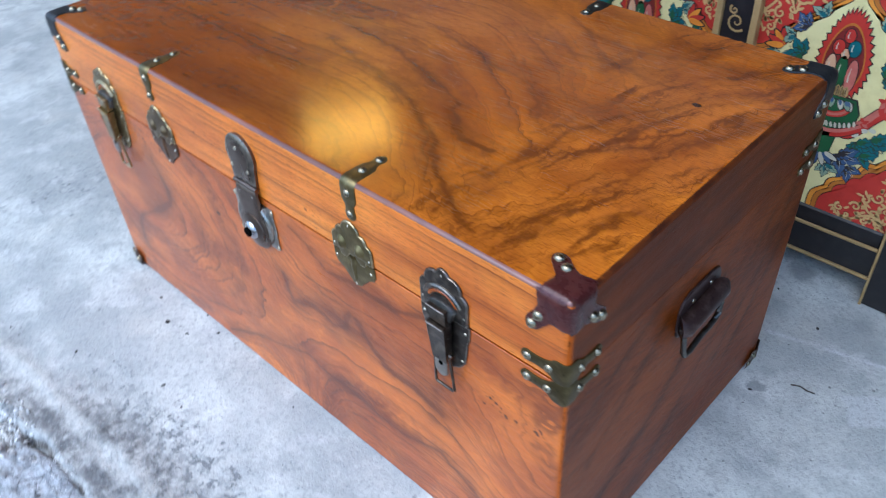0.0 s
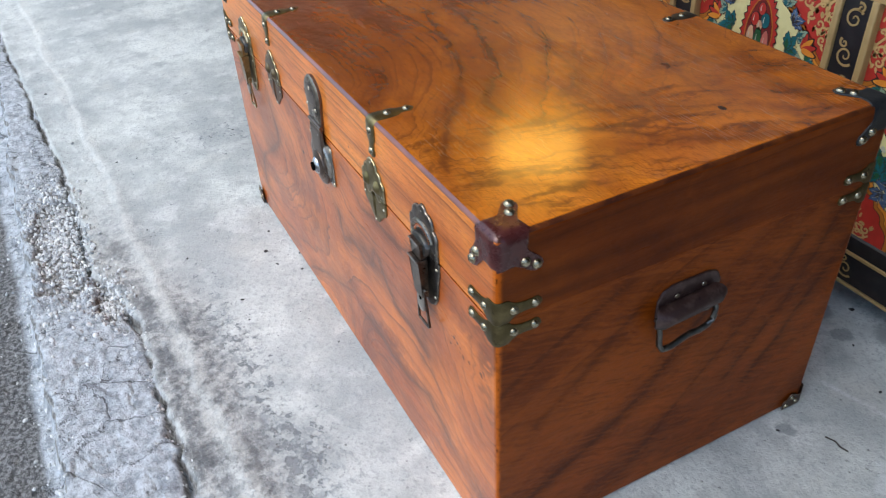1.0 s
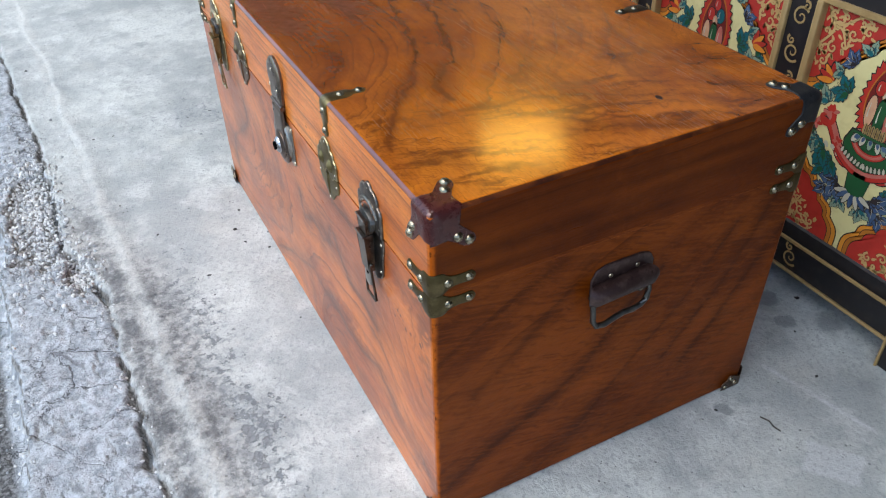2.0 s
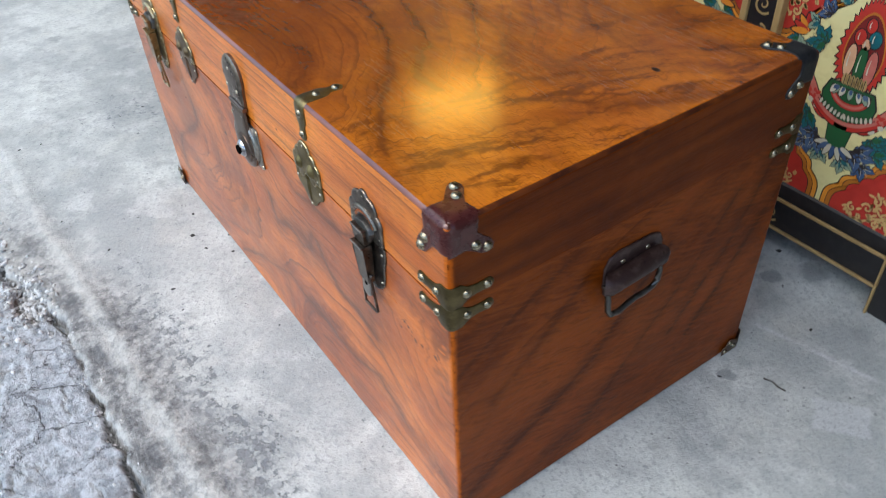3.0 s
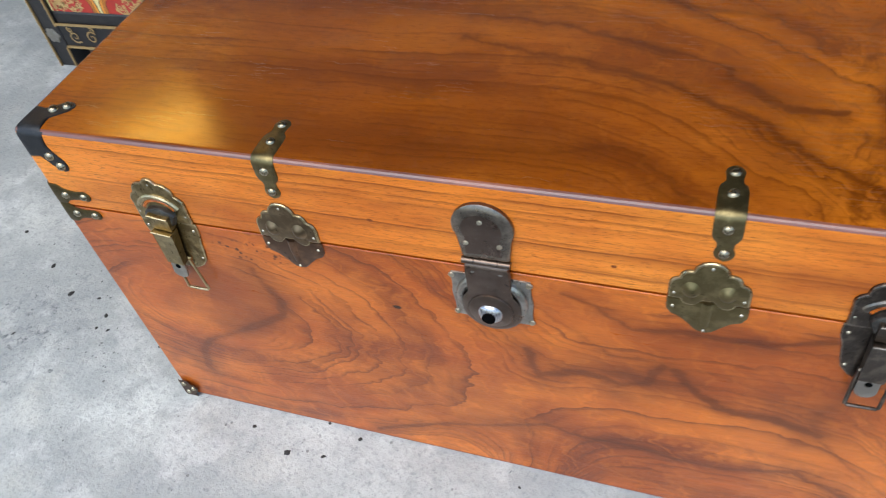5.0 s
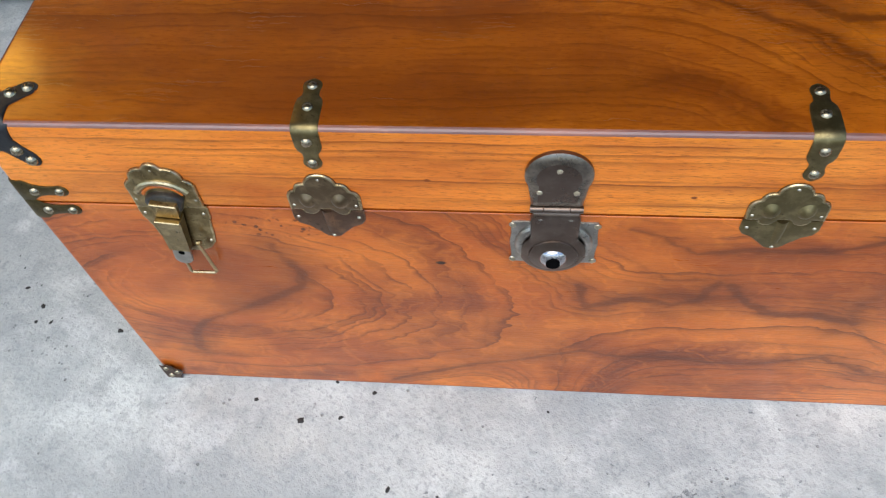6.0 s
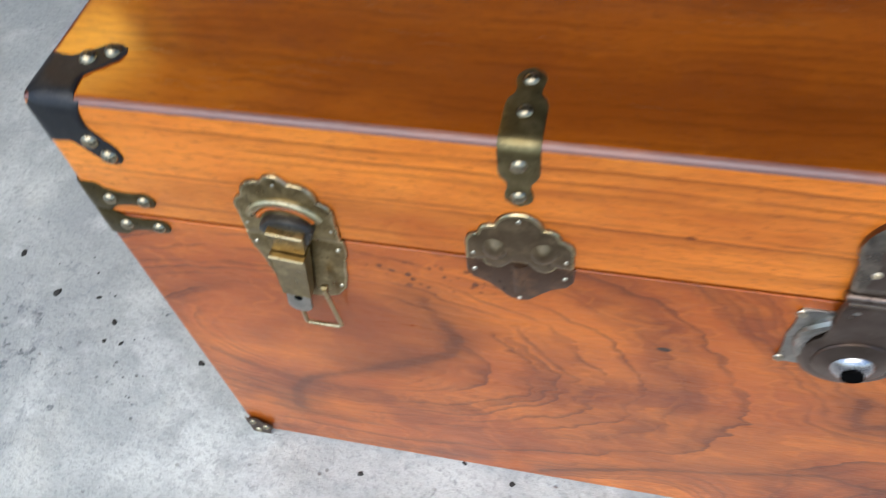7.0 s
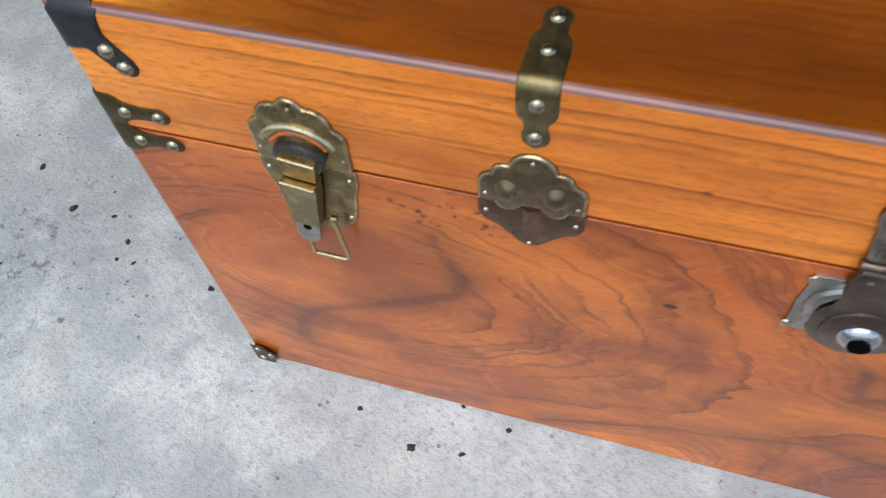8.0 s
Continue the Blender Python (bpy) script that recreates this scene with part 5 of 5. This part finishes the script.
def leaf_spray(bm, cx, cz, a, size, y, col, n=5):
    """A tuft of curling leaves, outlined in ink, each with a darker heart and pale veins."""
    size *= 1.02
    m = max(2, n - 1)
    for i in range(m):
        b = a + (i - (m - 1) / 2) * 0.62
        L = size * (1 - 0.10 * abs(i - (m - 1) / 2))
        hand = 1 if i >= m / 2 else -1
        e = y - 0.00008 * i
        flat(bm, acanthus(cx - 0.001 * math.cos(b), cz - 0.001 * math.sin(b), L + 0.002, L * 0.60 + 0.002, b, hand), e, IX["ink"])
        flat(bm, acanthus(cx, cz, L, L * 0.58, b, hand), e - 0.00002, IX[col])
        flat(bm, acanthus(cx, cz, L * 0.62, L * 0.34, b, hand), e - 0.00004, IX[PARTNER.get(col, "ink")])
        for off in (-0.35, 0.35):
            stroke(bm, [(cx + L * q * math.cos(b + off * q), cz + L * q * math.sin(b + off * q)) for q in (0.35, 0.5, 0.65, 0.8)], 0.0008, e - 0.00006, IX["white" if col == "blue" else "ink"], 0.5)


def spandrel(bm, x, z, sx, sz, w, h, y):
    """A red corner field with an orange scalloped border and gold tendrils."""
    bow = 0.66 if sz > 0 else 0.92

    def edge(k):
        pts = []
        for i in range(31):
            t = i / 30
            a = w * k * (1 - t) ** bow
            b = h * k * t ** bow
            wave = 1 + 0.055 * abs(math.sin(t * math.pi * 5)) - 0.03 * math.sin(t * math.pi)
            pts.append((x + sx * a * wave, z + sz * b * wave))
        return pts
    for k, c, d in ((1.015, "ink", 0), (1.0, "orange", 0.0001), (0.945, "ink", 0.00015), (0.936, "amber", 0.0002), (0.882, "ink", 0.00025), (0.872, "red", 0.0003)):
        flat(bm, [(x, z)] + edge(k), y - d, IX[c])
    yy = y - 0.0005
    def inside(u, v): return (x + sx * u * w, z + sz * v * h)
    stem = [inside(0.04 + 0.62 * t, 0.05 + 0.10 * math.sin(t * 6.0) + 0.06 * t) for t in [i / 20 for i in range(21)]]
    stem2 = [inside(0.05 + 0.10 * math.sin(t * 6.0) + 0.04 * t, 0.04 + 0.66 * t) for t in [i / 20 for i in range(21)]]
    stem3 = [inside(0.05 + 0.33 * t, 0.05 + 0.33 * t + 0.05 * math.sin(t * 7)) for t in [i / 16 for i in range(17)]]
    for st in (stem, stem2, stem3):
        stroke(bm, st, 0.0058, yy + 0.0001, IX["darkred"], 0.3)
        stroke(bm, st, 0.0042, yy, IX["pale_gold"], 0.3)
    s = min(w, h)
    for (u, v, r, hand) in ((0.20, 0.20, 0.085, 1), (0.42, 0.22, 0.07, -1), (0.20, 0.44, 0.075, 1), (0.34, 0.36, 0.06, -1), (0.60, 0.14, 0.06, 1), (0.12, 0.62, 0.06, -1), (0.10, 0.08, 0.05, 1), (0.28, 0.07, 0.045, -1), (0.07, 0.28, 0.045, 1), (0.50, 0.07, 0.04, 1), (0.06, 0.48, 0.04, -1)):
        c0 = inside(u, v)
        curl = spiral(c0[0], c0[1], r * s, 1.15, rng.uniform(0, 6.28), hand)
        stroke(bm, curl, 0.0056, yy + 0.0001, IX["darkred"], 0.5)
        stroke(bm, curl, 0.0040, yy - 0.00002, IX["pale_gold"], 0.5)
        for q in range(5):
            b = rng.uniform(0, 6.28)
            flat(bm, drop(c0[0] + r * s * math.cos(b), c0[1] + r * s * math.sin(b), 0.0090, 0.0050, b + 0.6), yy - 0.00005, IX["pale_gold"])


def bouquet(bm, cx, z, y, k=1.0):
    """The vase of jewels: flaming drop, lotus, ribbons and leaves."""
    def at(u, v): return (cx + u * k, z + v * k)
    # ribbons low on both sides
    for s in (-1, 1):
        for j, (c, off) in enumerate((("pink", 0.0), ("red", -0.011))):
            pts = [at(s * (0.008 + 0.080 * t), off + 0.010 - 0.020 * math.sin(t * 5.2) + 0.016 * t) for t in [i / 18 for i in range(19)]]
            stroke(bm, pts, 0.015 * k, y - 0.0002 + j * 0.00005, IX["ink"], 0.3)
            stroke(bm, pts, 0.0115 * k, y - 0.0004 + j * 0.00005, IX[c], 0.3)
        stroke(bm, spiral(*at(s * 0.082, 0.038), 0.018 * k, 1.0, 1.5, s), 0.009 * k, y - 0.0005, IX["red"], 0.5)
        for i in range(6):
            c = at(s * (0.016 + 0.011 * i), -0.002 + 0.006 * math.sin(i * 1.7))
            flat(bm, drop(c[0], c[1], 0.011 * k, 0.009 * k, -1.2 * s - 0.4 * i), y - 0.0006, IX["white"])
        leaf_spray(bm, *at(s * 0.068, -0.012), math.pi / 2 - s * 2.2, 0.034 * k, y - 0.0003, "teal", 5)
        leaf_spray(bm, *at(s * 0.085, 0.060), math.pi / 2 - s * 0.8, 0.028 * k, y - 0.0003, "sage", 4)
        leaf_spray(bm, *at(s * 0.058, 0.085), math.pi / 2 - s * 1.2, 0.030 * k, y - 0.0003, "teal", 5)
        leaf_spray(bm, *at(s * 0.092, 0.018), math.pi / 2 - s * 1.9, 0.022 * k, y - 0.0003, "green", 3)
        for i in range(4):
            b = math.pi / 2 - s * (0.2 + 0.5 * i)
            c = at(s * 0.088, 0.092)
            flat(bm, drop(*c, 0.030 * k, 0.016 * k, b), y - 0.0002 - 0.00005 * i, IX["ink"])
            flat(bm, drop(*c, 0.027 * k, 0.012 * k, b), y - 0.0003 - 0.00005 * i, IX["orange" if i % 2 else "red"])
        leaf_spray(bm, *at(s * 0.060, 0.128), math.pi / 2 - s * 1.0, 0.024 * k, y - 0.0003, "blue", 4)
        leaf_spray(bm, *at(s * 0.030, -0.050), -math.pi / 2 + s * 0.9, 0.036 * k, y - 0.0003, "blue", 5)
        leaf_spray(bm, *at(s * 0.060, -0.040), -math.pi / 2 + s * 1.3, 0.026 * k, y - 0.0004, "teal", 3)
        # small sprays that fill the field
        for (u, v, a_, sz, colr, n_) in ((0.040, 0.148, 0.5, 0.024, "sage", 3), (0.074, 0.110, 1.6, 0.022, "sage", 3), (0.100, 0.045, 1.9, 0.022, "teal", 4), (0.082, -0.002, 2.0, 0.026, "sage", 4), (0.050, -0.022, 2.4, 0.030, "teal", 5), (0.046, -0.066, 2.6, 0.026, "blue", 4), (0.018, -0.072, 2.9, 0.024, "sage", 4), (0.098, 0.078, 1.2, 0.020, "teal", 3)):
            leaf_spray(bm, *at(s * u, v), math.pi / 2 - s * a_, sz * k, y - 0.00025, colr, n_)
        for (u, v, r_) in ((0.072, 0.050, 0.009), (0.094, 0.024, 0.008), (0.050, 0.010, 0.007)):
            c = at(s * u, v)
            for i in range(5):
                flat(bm, drop(c[0], c[1], r_ * 1.3, r_ * 0.9, i * 1.256 + u * 40), y - 0.0006 - 0.00002 * i, IX["pink" if i % 2 else "red"])
    # green cloak under the bowl, with red swags edged in white petals
    def slim(u, v): return at(u * 0.66, v)
    cloak = [slim(-0.050, 0.040), slim(-0.062, 0.020), slim(-0.056, -0.004), slim(-0.030, -0.016), slim(-0.024, -0.050), slim(0.0, -0.064), slim(0.024, -0.050), slim(0.030, -0.016), slim(0.056, -0.004), slim(0.062, 0.020), slim(0.050, 0.040)]
    mid_z = z - 0.005 * k
    flat(bm, [(cx + (p - cx) * 1.05, mid_z + (q - mid_z) * 1.05) for p, q in cloak], y - 0.00062, IX["ink"])
    flat(bm, cloak, y - 0.00066, IX["green"])
    for s in (-1, 1):
        for off, c, wd in ((0.0, "ink", 0.017), (0.0, "red", 0.014), (0.003, "pink", 0.006)):
            swag = [slim(s * 0.074 * t, off - 0.020 + 0.022 * t * t) for t in [i / 14 for i in range(15)]]
            stroke(bm, swag, wd * k, y - {"ink": 0.00068, "red": 0.00070, "pink": 0.00072}[c], IX[c], 0.25)
        for i in range(7):
            c = slim(s * (0.004 + 0.0095 * i), -0.011 + 0.0003 * i * i)
            flat(bm, drop(c[0], c[1], 0.0105 * k, 0.0068 * k, math.pi / 2 + s * 0.25), y - 0.00074, IX["ink"])
            flat(bm, drop(c[0], c[1], 0.0092 * k, 0.0052 * k, math.pi / 2 + s * 0.25), y - 0.00076, IX["white"])
    # green lotus bowl
    def neat(u, v): return at(u * 0.74, v)
    bowl = [neat(0.040 * math.cos(a), 0.034 + 0.027 * math.sin(a)) for a in [math.pi + math.pi * i / 14 for i in range(15)]]
    flat(bm, [neat(0.0425 * math.cos(a), 0.036 + 0.031 * math.sin(a)) for a in [math.pi + math.pi * i / 14 for i in range(15)]], y - 0.0007, IX["ink"])
    flat(bm, bowl, y - 0.0008, IX["green"])
    for wd, c, dy in ((0.0105, "ink", 0.00086), (0.0090, "red", 0.00089), (0.0042, "pink", 0.00092)):
        stroke(bm, [neat(0.036 * math.cos(a), 0.031 + 0.021 * math.sin(a)) for a in [math.pi + math.pi * i / 14 for i in range(15)]], wd * k, y - dy, IX[c])
    flat(bm, [neat(-0.011, 0.002), neat(0.011, 0.002), neat(0.017, -0.050), neat(0, -0.060), neat(-0.017, -0.050)], y - 0.0007, IX["green"])
    for i in range(7):
        a = math.pi * (1.12 + 0.76 * i / 6)
        c = neat(0.016 * math.cos(a), -0.052 + 0.004 * math.sin(a))
        flat(bm, drop(*c, 0.024 * k, 0.013 * k, a), y - 0.0008 - 0.00003 * i, IX["ink"])
        flat(bm, drop(*c, 0.022 * k, 0.010 * k, a), y - 0.0009 - 0.00003 * i, IX["blue" if i % 2 else "white"])
    for i in range(7):
        a = math.pi * i / 6
        c = neat(0.030 * math.cos(a), 0.036)
        flat(bm, drop(*c, 0.017 * k, 0.0125 * k, -math.pi / 2 + 0.5 * math.cos(a)), y - 0.0010 - 0.00003 * i, IX["ink"])
        flat(bm, drop(c[0], c[1], 0.0155 * k, 0.0105 * k, -math.pi / 2 + 0.5 * math.cos(a)), y - 0.00101 - 0.00003 * i, IX["sage" if i % 2 else "white"])
        flat(bm, drop(c[0], c[1], 0.0085 * k, 0.0060 * k, -math.pi / 2 + 0.5 * math.cos(a)), y - 0.00113 - 0.00003 * i, IX["blue"])
    for i in range(6):
        c = neat(-0.020 + 0.008 * i, 0.040)
        flat(bm, drop(*c, 0.018 * k, 0.010 * k, math.pi / 2), y - 0.0013, IX["gold"])
        stroke(bm, [c, (c[0], c[1] + 0.016 * k)], 0.001, y - 0.0014, IX["ink"])
    # flaming drop with its jewels
    flame = []
    for i in range(68):
        t = 2 * math.pi * i / 68
        r = 1 + (0.13 if i % 2 else -0.02)
        flame.append(at(0.033 * math.sin(t + (0.05 if i % 2 else 0)) * r * (1 - 0.22 * math.cos(t)), 0.100 + 0.063 * math.cos(t) * r))
    mid_f = z + 0.100 * k
    flat(bm, [(cx + (p - cx) * 1.06, mid_f + (q - mid_f) * 1.05) for p, q in flame], y - 0.00058, IX["ink"])
    flat(bm, flame, y - 0.0006, IX["red"])
    for kk, c, dy in ((0.86, "amber", 0.0007), (0.80, "darkred", 0.0008)):
        flat(bm, [at(0.033 * kk * math.sin(t) * (1 - 0.22 * math.cos(t)), 0.098 + 0.060 * kk * math.cos(t)) for t in [2 * math.pi * i / 32 for i in range(32)]], y - dy, IX[c])
    # tall jewels below, round ones above
    for u, v, a, b, c in ((-0.016, 0.076, 0.0075, 0.024, "peach"), (0.0155, 0.074, 0.0075, 0.025, "pink"), (0, 0.074, 0.0078, 0.028, "green"), (-0.011, 0.112, 0.0080, 0.011, "red"), (0.010, 0.114, 0.0085, 0.012, "teal"), (0.0, 0.131, 0.0070, 0.010, "red"), (0.0, 0.104, 0.006, 0.008, "peach")):
        for grow, cc, dy in ((0.0014, "ink", 0.0010), (0.0, c, 0.0011)):
            flat(bm, [at(u + (a + grow) * math.cos(t), v + (b + grow) * math.sin(t)) for t in [2 * math.pi * i / 18 for i in range(18)]], y - dy, IX[cc])
        stroke(bm, [at(u - a * 0.35, v - b * 0.4), at(u - a * 0.42, v), at(u - a * 0.30, v + b * 0.5)], 0.0022 * k, y - 0.00115, IX["white"], 0.6)


def panel(x0, x1):
    y = CY + 0.008
    board = part("panel", box(x0 - 0.006, x1 + 0.006, y, y + 0.012, PZ0 - 0.004, PZ1 + 0.006), P["cream"], cab, "cream panel painted with a jewel bouquet and red corners")
    w, h = (x1 - x0) * 0.52, (PZ1 - PZ0) * 0.36
    for sx, x in ((1, x0), (-1, x1)):
        for sz, z in ((1, PZ0), (-1, PZ1)):
            bm = bmesh.new()
            spandrel(bm, x, z, sx, sz, w * 0.92, h, y - 0.0004)
            part("painted_corner", bm, [P[k] for k in INKS], board, "red corner field with an orange border and gold tendrils")
    bm = bmesh.new()
    bouquet(bm, (x0 + x1) / 2, PZ0 + 0.148, y - 0.0006, 0.96)
    part("painted_bouquet", bm, [P[k] for k in INKS], board, "painted jewels, lotus, ribbons and leaves")


def scroll_strip(x, z0, z1, own, across=False):
    n = int(abs(z1 - z0) / 0.045)
    for i in range(n):
        z = z0 + (i + 0.5) * (z1 - z0) / n
        hand = 1 if i % 2 else -1
        bm = bmesh.new()
        p = spiral(0, 0, 0.0150, 1.4, 0.7 * hand, hand)
        q = spiral(0.006 * hand, 0.017, 0.007, 1.2, 2.2, -hand)
        for c in (p, q):
            pts = [((z + a, x + b) if across else (x + a, z + b)) for a, b in c]
            stroke(bm, pts, 0.0038, CY - 0.0012, 0, 0.5)
        part("gold_scroll", bm, P["gold"], own, "gold painted scroll")


for x0, x1 in PANELS:
    panel(x0, x1)
for (a, b), (c, d) in zip(PANELS, PANELS[1:]):
    stile = part("stile", box(b + 0.004, c - 0.004, CY, CY + 0.02, PZ0, 0.478, bevel=0.001), P["black"], cab, "black stile with gold mouldings and scrolls")
    for g in (b, c - 0.011):
        part("gold_moulding", box(g, g + 0.011, CY - 0.006, CY + 0.014, PZ0, PZ1 + 0.006, bevel=0.003, seg=2), P["gold"], stile, "rubbed gold moulding")
    scroll_strip((b + c) / 2, PZ0 + 0.02, PZ1, stile)
scroll_strip(0.530, CX0 + 0.06, CX1 - 0.06, trail, True)
scroll_strip(0.077, CX0 + 0.06, CX0 + 0.15, rail, True)
scroll_strip(0.077, 0.66, 0.75, rail, True)
part("flower_mount", plate(union([(0.011 * math.cos(k * math.pi / 3), 0.011 * math.sin(k * math.pi / 3), 0.007) for k in range(6)], 60), 0.002, front_face(CX0 + 0.023, 0.077, CY), 0.001), steel, cab, "tarnished flower-shaped mount")


# ---- grit, stones and a twig on the pavement ----
def grit(x, y, r, seed):
    g = random.Random(seed)
    bm = bmesh.new()
    bmesh.ops.create_icosphere(bm, subdivisions=2, radius=1.0)
    sx, sy, sz = r * g.uniform(0.8, 1.5), r * g.uniform(0.6, 1.0), r * g.uniform(0.25, 0.4)
    a = g.uniform(0, 6.28)
    for v in bm.verts:
        k = 1 + 0.55 * noise.noise(v.co * 1.6 + Vector((seed, 0, 0)))
        p = v.co * k
        v.co = Vector((p.x * sx * math.cos(a) - p.y * sy * math.sin(a), p.x * sx * math.sin(a) + p.y * sy * math.cos(a), max(p.z * sz, -0.15 * sz)))
    ob = whole("grit_speck", bm, grit_mat, "small black speck of grit stuck to the pavement", "grit", "specks on the pavement")
    ob.location = (x, y, 0.15 * sz)


SPECKS = [(0.028, -0.024, 2.8), (0.136, -0.042, 2.2), (0.173, -0.008, 3.2), (-0.275, 0.071, 3.2), (0.125, 0.004, 2.0), (-0.453, 0.168, 4.0), (-0.328, 0.123, 3.2), (0.088, -0.048, 4.2), (0.383, -0.022, 1.8), (0.203, -0.125, 3.0), (-0.558, 0.228, 3.6)]
SPECKS += [(-0.382, 0.122, 5.0), (-0.295, 0.095, 3.6), (-0.296, 0.071, 3.0), (-0.425, 0.032, 2.4), (-0.175, 0.063, 3.6), (-0.408, -0.233, 3.0), (-0.404, -0.191, 2.4), (-0.099, -0.226, 1.8), (0.036, -0.180, 2.2), (0.260, -0.130, 2.2), (-0.414, -0.021, 2.0)]
SPECKS += [(-0.887, -0.336, 3.4), (0.256, -0.192, 2.0), (0.727, 0.717, 4.0), (0.848, 0.429, 2.4), (-0.31, 0.128, 1.2), (-0.318, 0.131, 1.0), (-0.262, 0.078, 1.2), (-0.345, 0.155, 1.6), (-0.40, 0.16, 1.4), (-0.36, 0.175, 1.3), (0.868, 0.605, 2.6), (0.784, 0.652, 2.0)]
for i, (x, y, r) in enumerate(SPECKS):
    grit(x, y, r * 0.001, i + 1)


def twig(x, y):
    bm = tube([(x - 0.016, y - 0.003, 0.0015), (x - 0.004, y + 0.002, 0.002), (x + 0.006, y, 0.0018), (x + 0.016, y + 0.003, 0.0012)], 0.0011, sides=6)
    whole("twig", bm, twig_mat, "short dry twig lying on the pavement", "twig")


twig(0.903, 0.476)


def rubble():
    """Loose stones in the broken hollow and along the open joint."""
    g = random.Random(11)
    verts, faces = [], []
    base = bmesh.new()
    bmesh.ops.create_icosphere(base, subdivisions=1, radius=1.0)
    bv = [v.co.copy() for v in base.verts]
    bf = [[v.index for v in f.verts] for f in base.faces]
    base.free()
    spots = []
    for _ in range(1500):
        spots.append((g.gauss(-0.17, 0.12), g.gauss(-0.380, 0.026), g.uniform(0.0015, 0.0056)))
    for _ in range(320):
        spots.append((g.gauss(0.070, 0.035), g.gauss(-0.328, 0.018), g.uniform(0.0015, 0.0055)))
    for _ in range(330):
        x = g.uniform(-0.5, 0.85)
        spots.append((x, lerp_table(CRACK, x) + g.gauss(-0.006, 0.010), g.uniform(0.0010, 0.0032)))
    for _ in range(260):
        spots.append((g.uniform(-0.3, 0.8), g.gauss(-0.455, 0.018), g.uniform(0.0012, 0.0045)))
    for x, y, r in spots:
        o = len(verts)
        q = Euler((g.uniform(0, 6), g.uniform(0, 6), g.uniform(0, 6))).to_matrix()
        sc = Vector((r * g.uniform(0.7, 1.3), r * g.uniform(0.6, 1.0), r * g.uniform(0.5, 0.8)))
        z = ground_height(x, y) + r * 0.3
        for v in bv:
            k = g.uniform(0.8, 1.15)
            p = q @ Vector((v.x * sc.x * k, v.y * sc.y * k, v.z * sc.z * k))
            verts.append((p.x + x, p.y + y, p.z + z))
        faces += [[i + o for i in f] for f in bf]
    me = bpy.data.meshes.new("gravel")
    me.from_pydata(verts, [], faces)
    s = Shade("loose_stone", 0.85)
    geo = s.t.nodes.new("ShaderNodeNewGeometry")
    isl = F(s.t, geo.outputs["Random Per Island"])
    s.color(s.mix(isl, (0.30, 0.31, 0.315), (0.80, 0.80, 0.78)))
    me.materials.append(s.m)
    tagged(new("gravel", me), "loose grey stones in the crumbling gutter", "gravel", kind="stuff")


rubble()
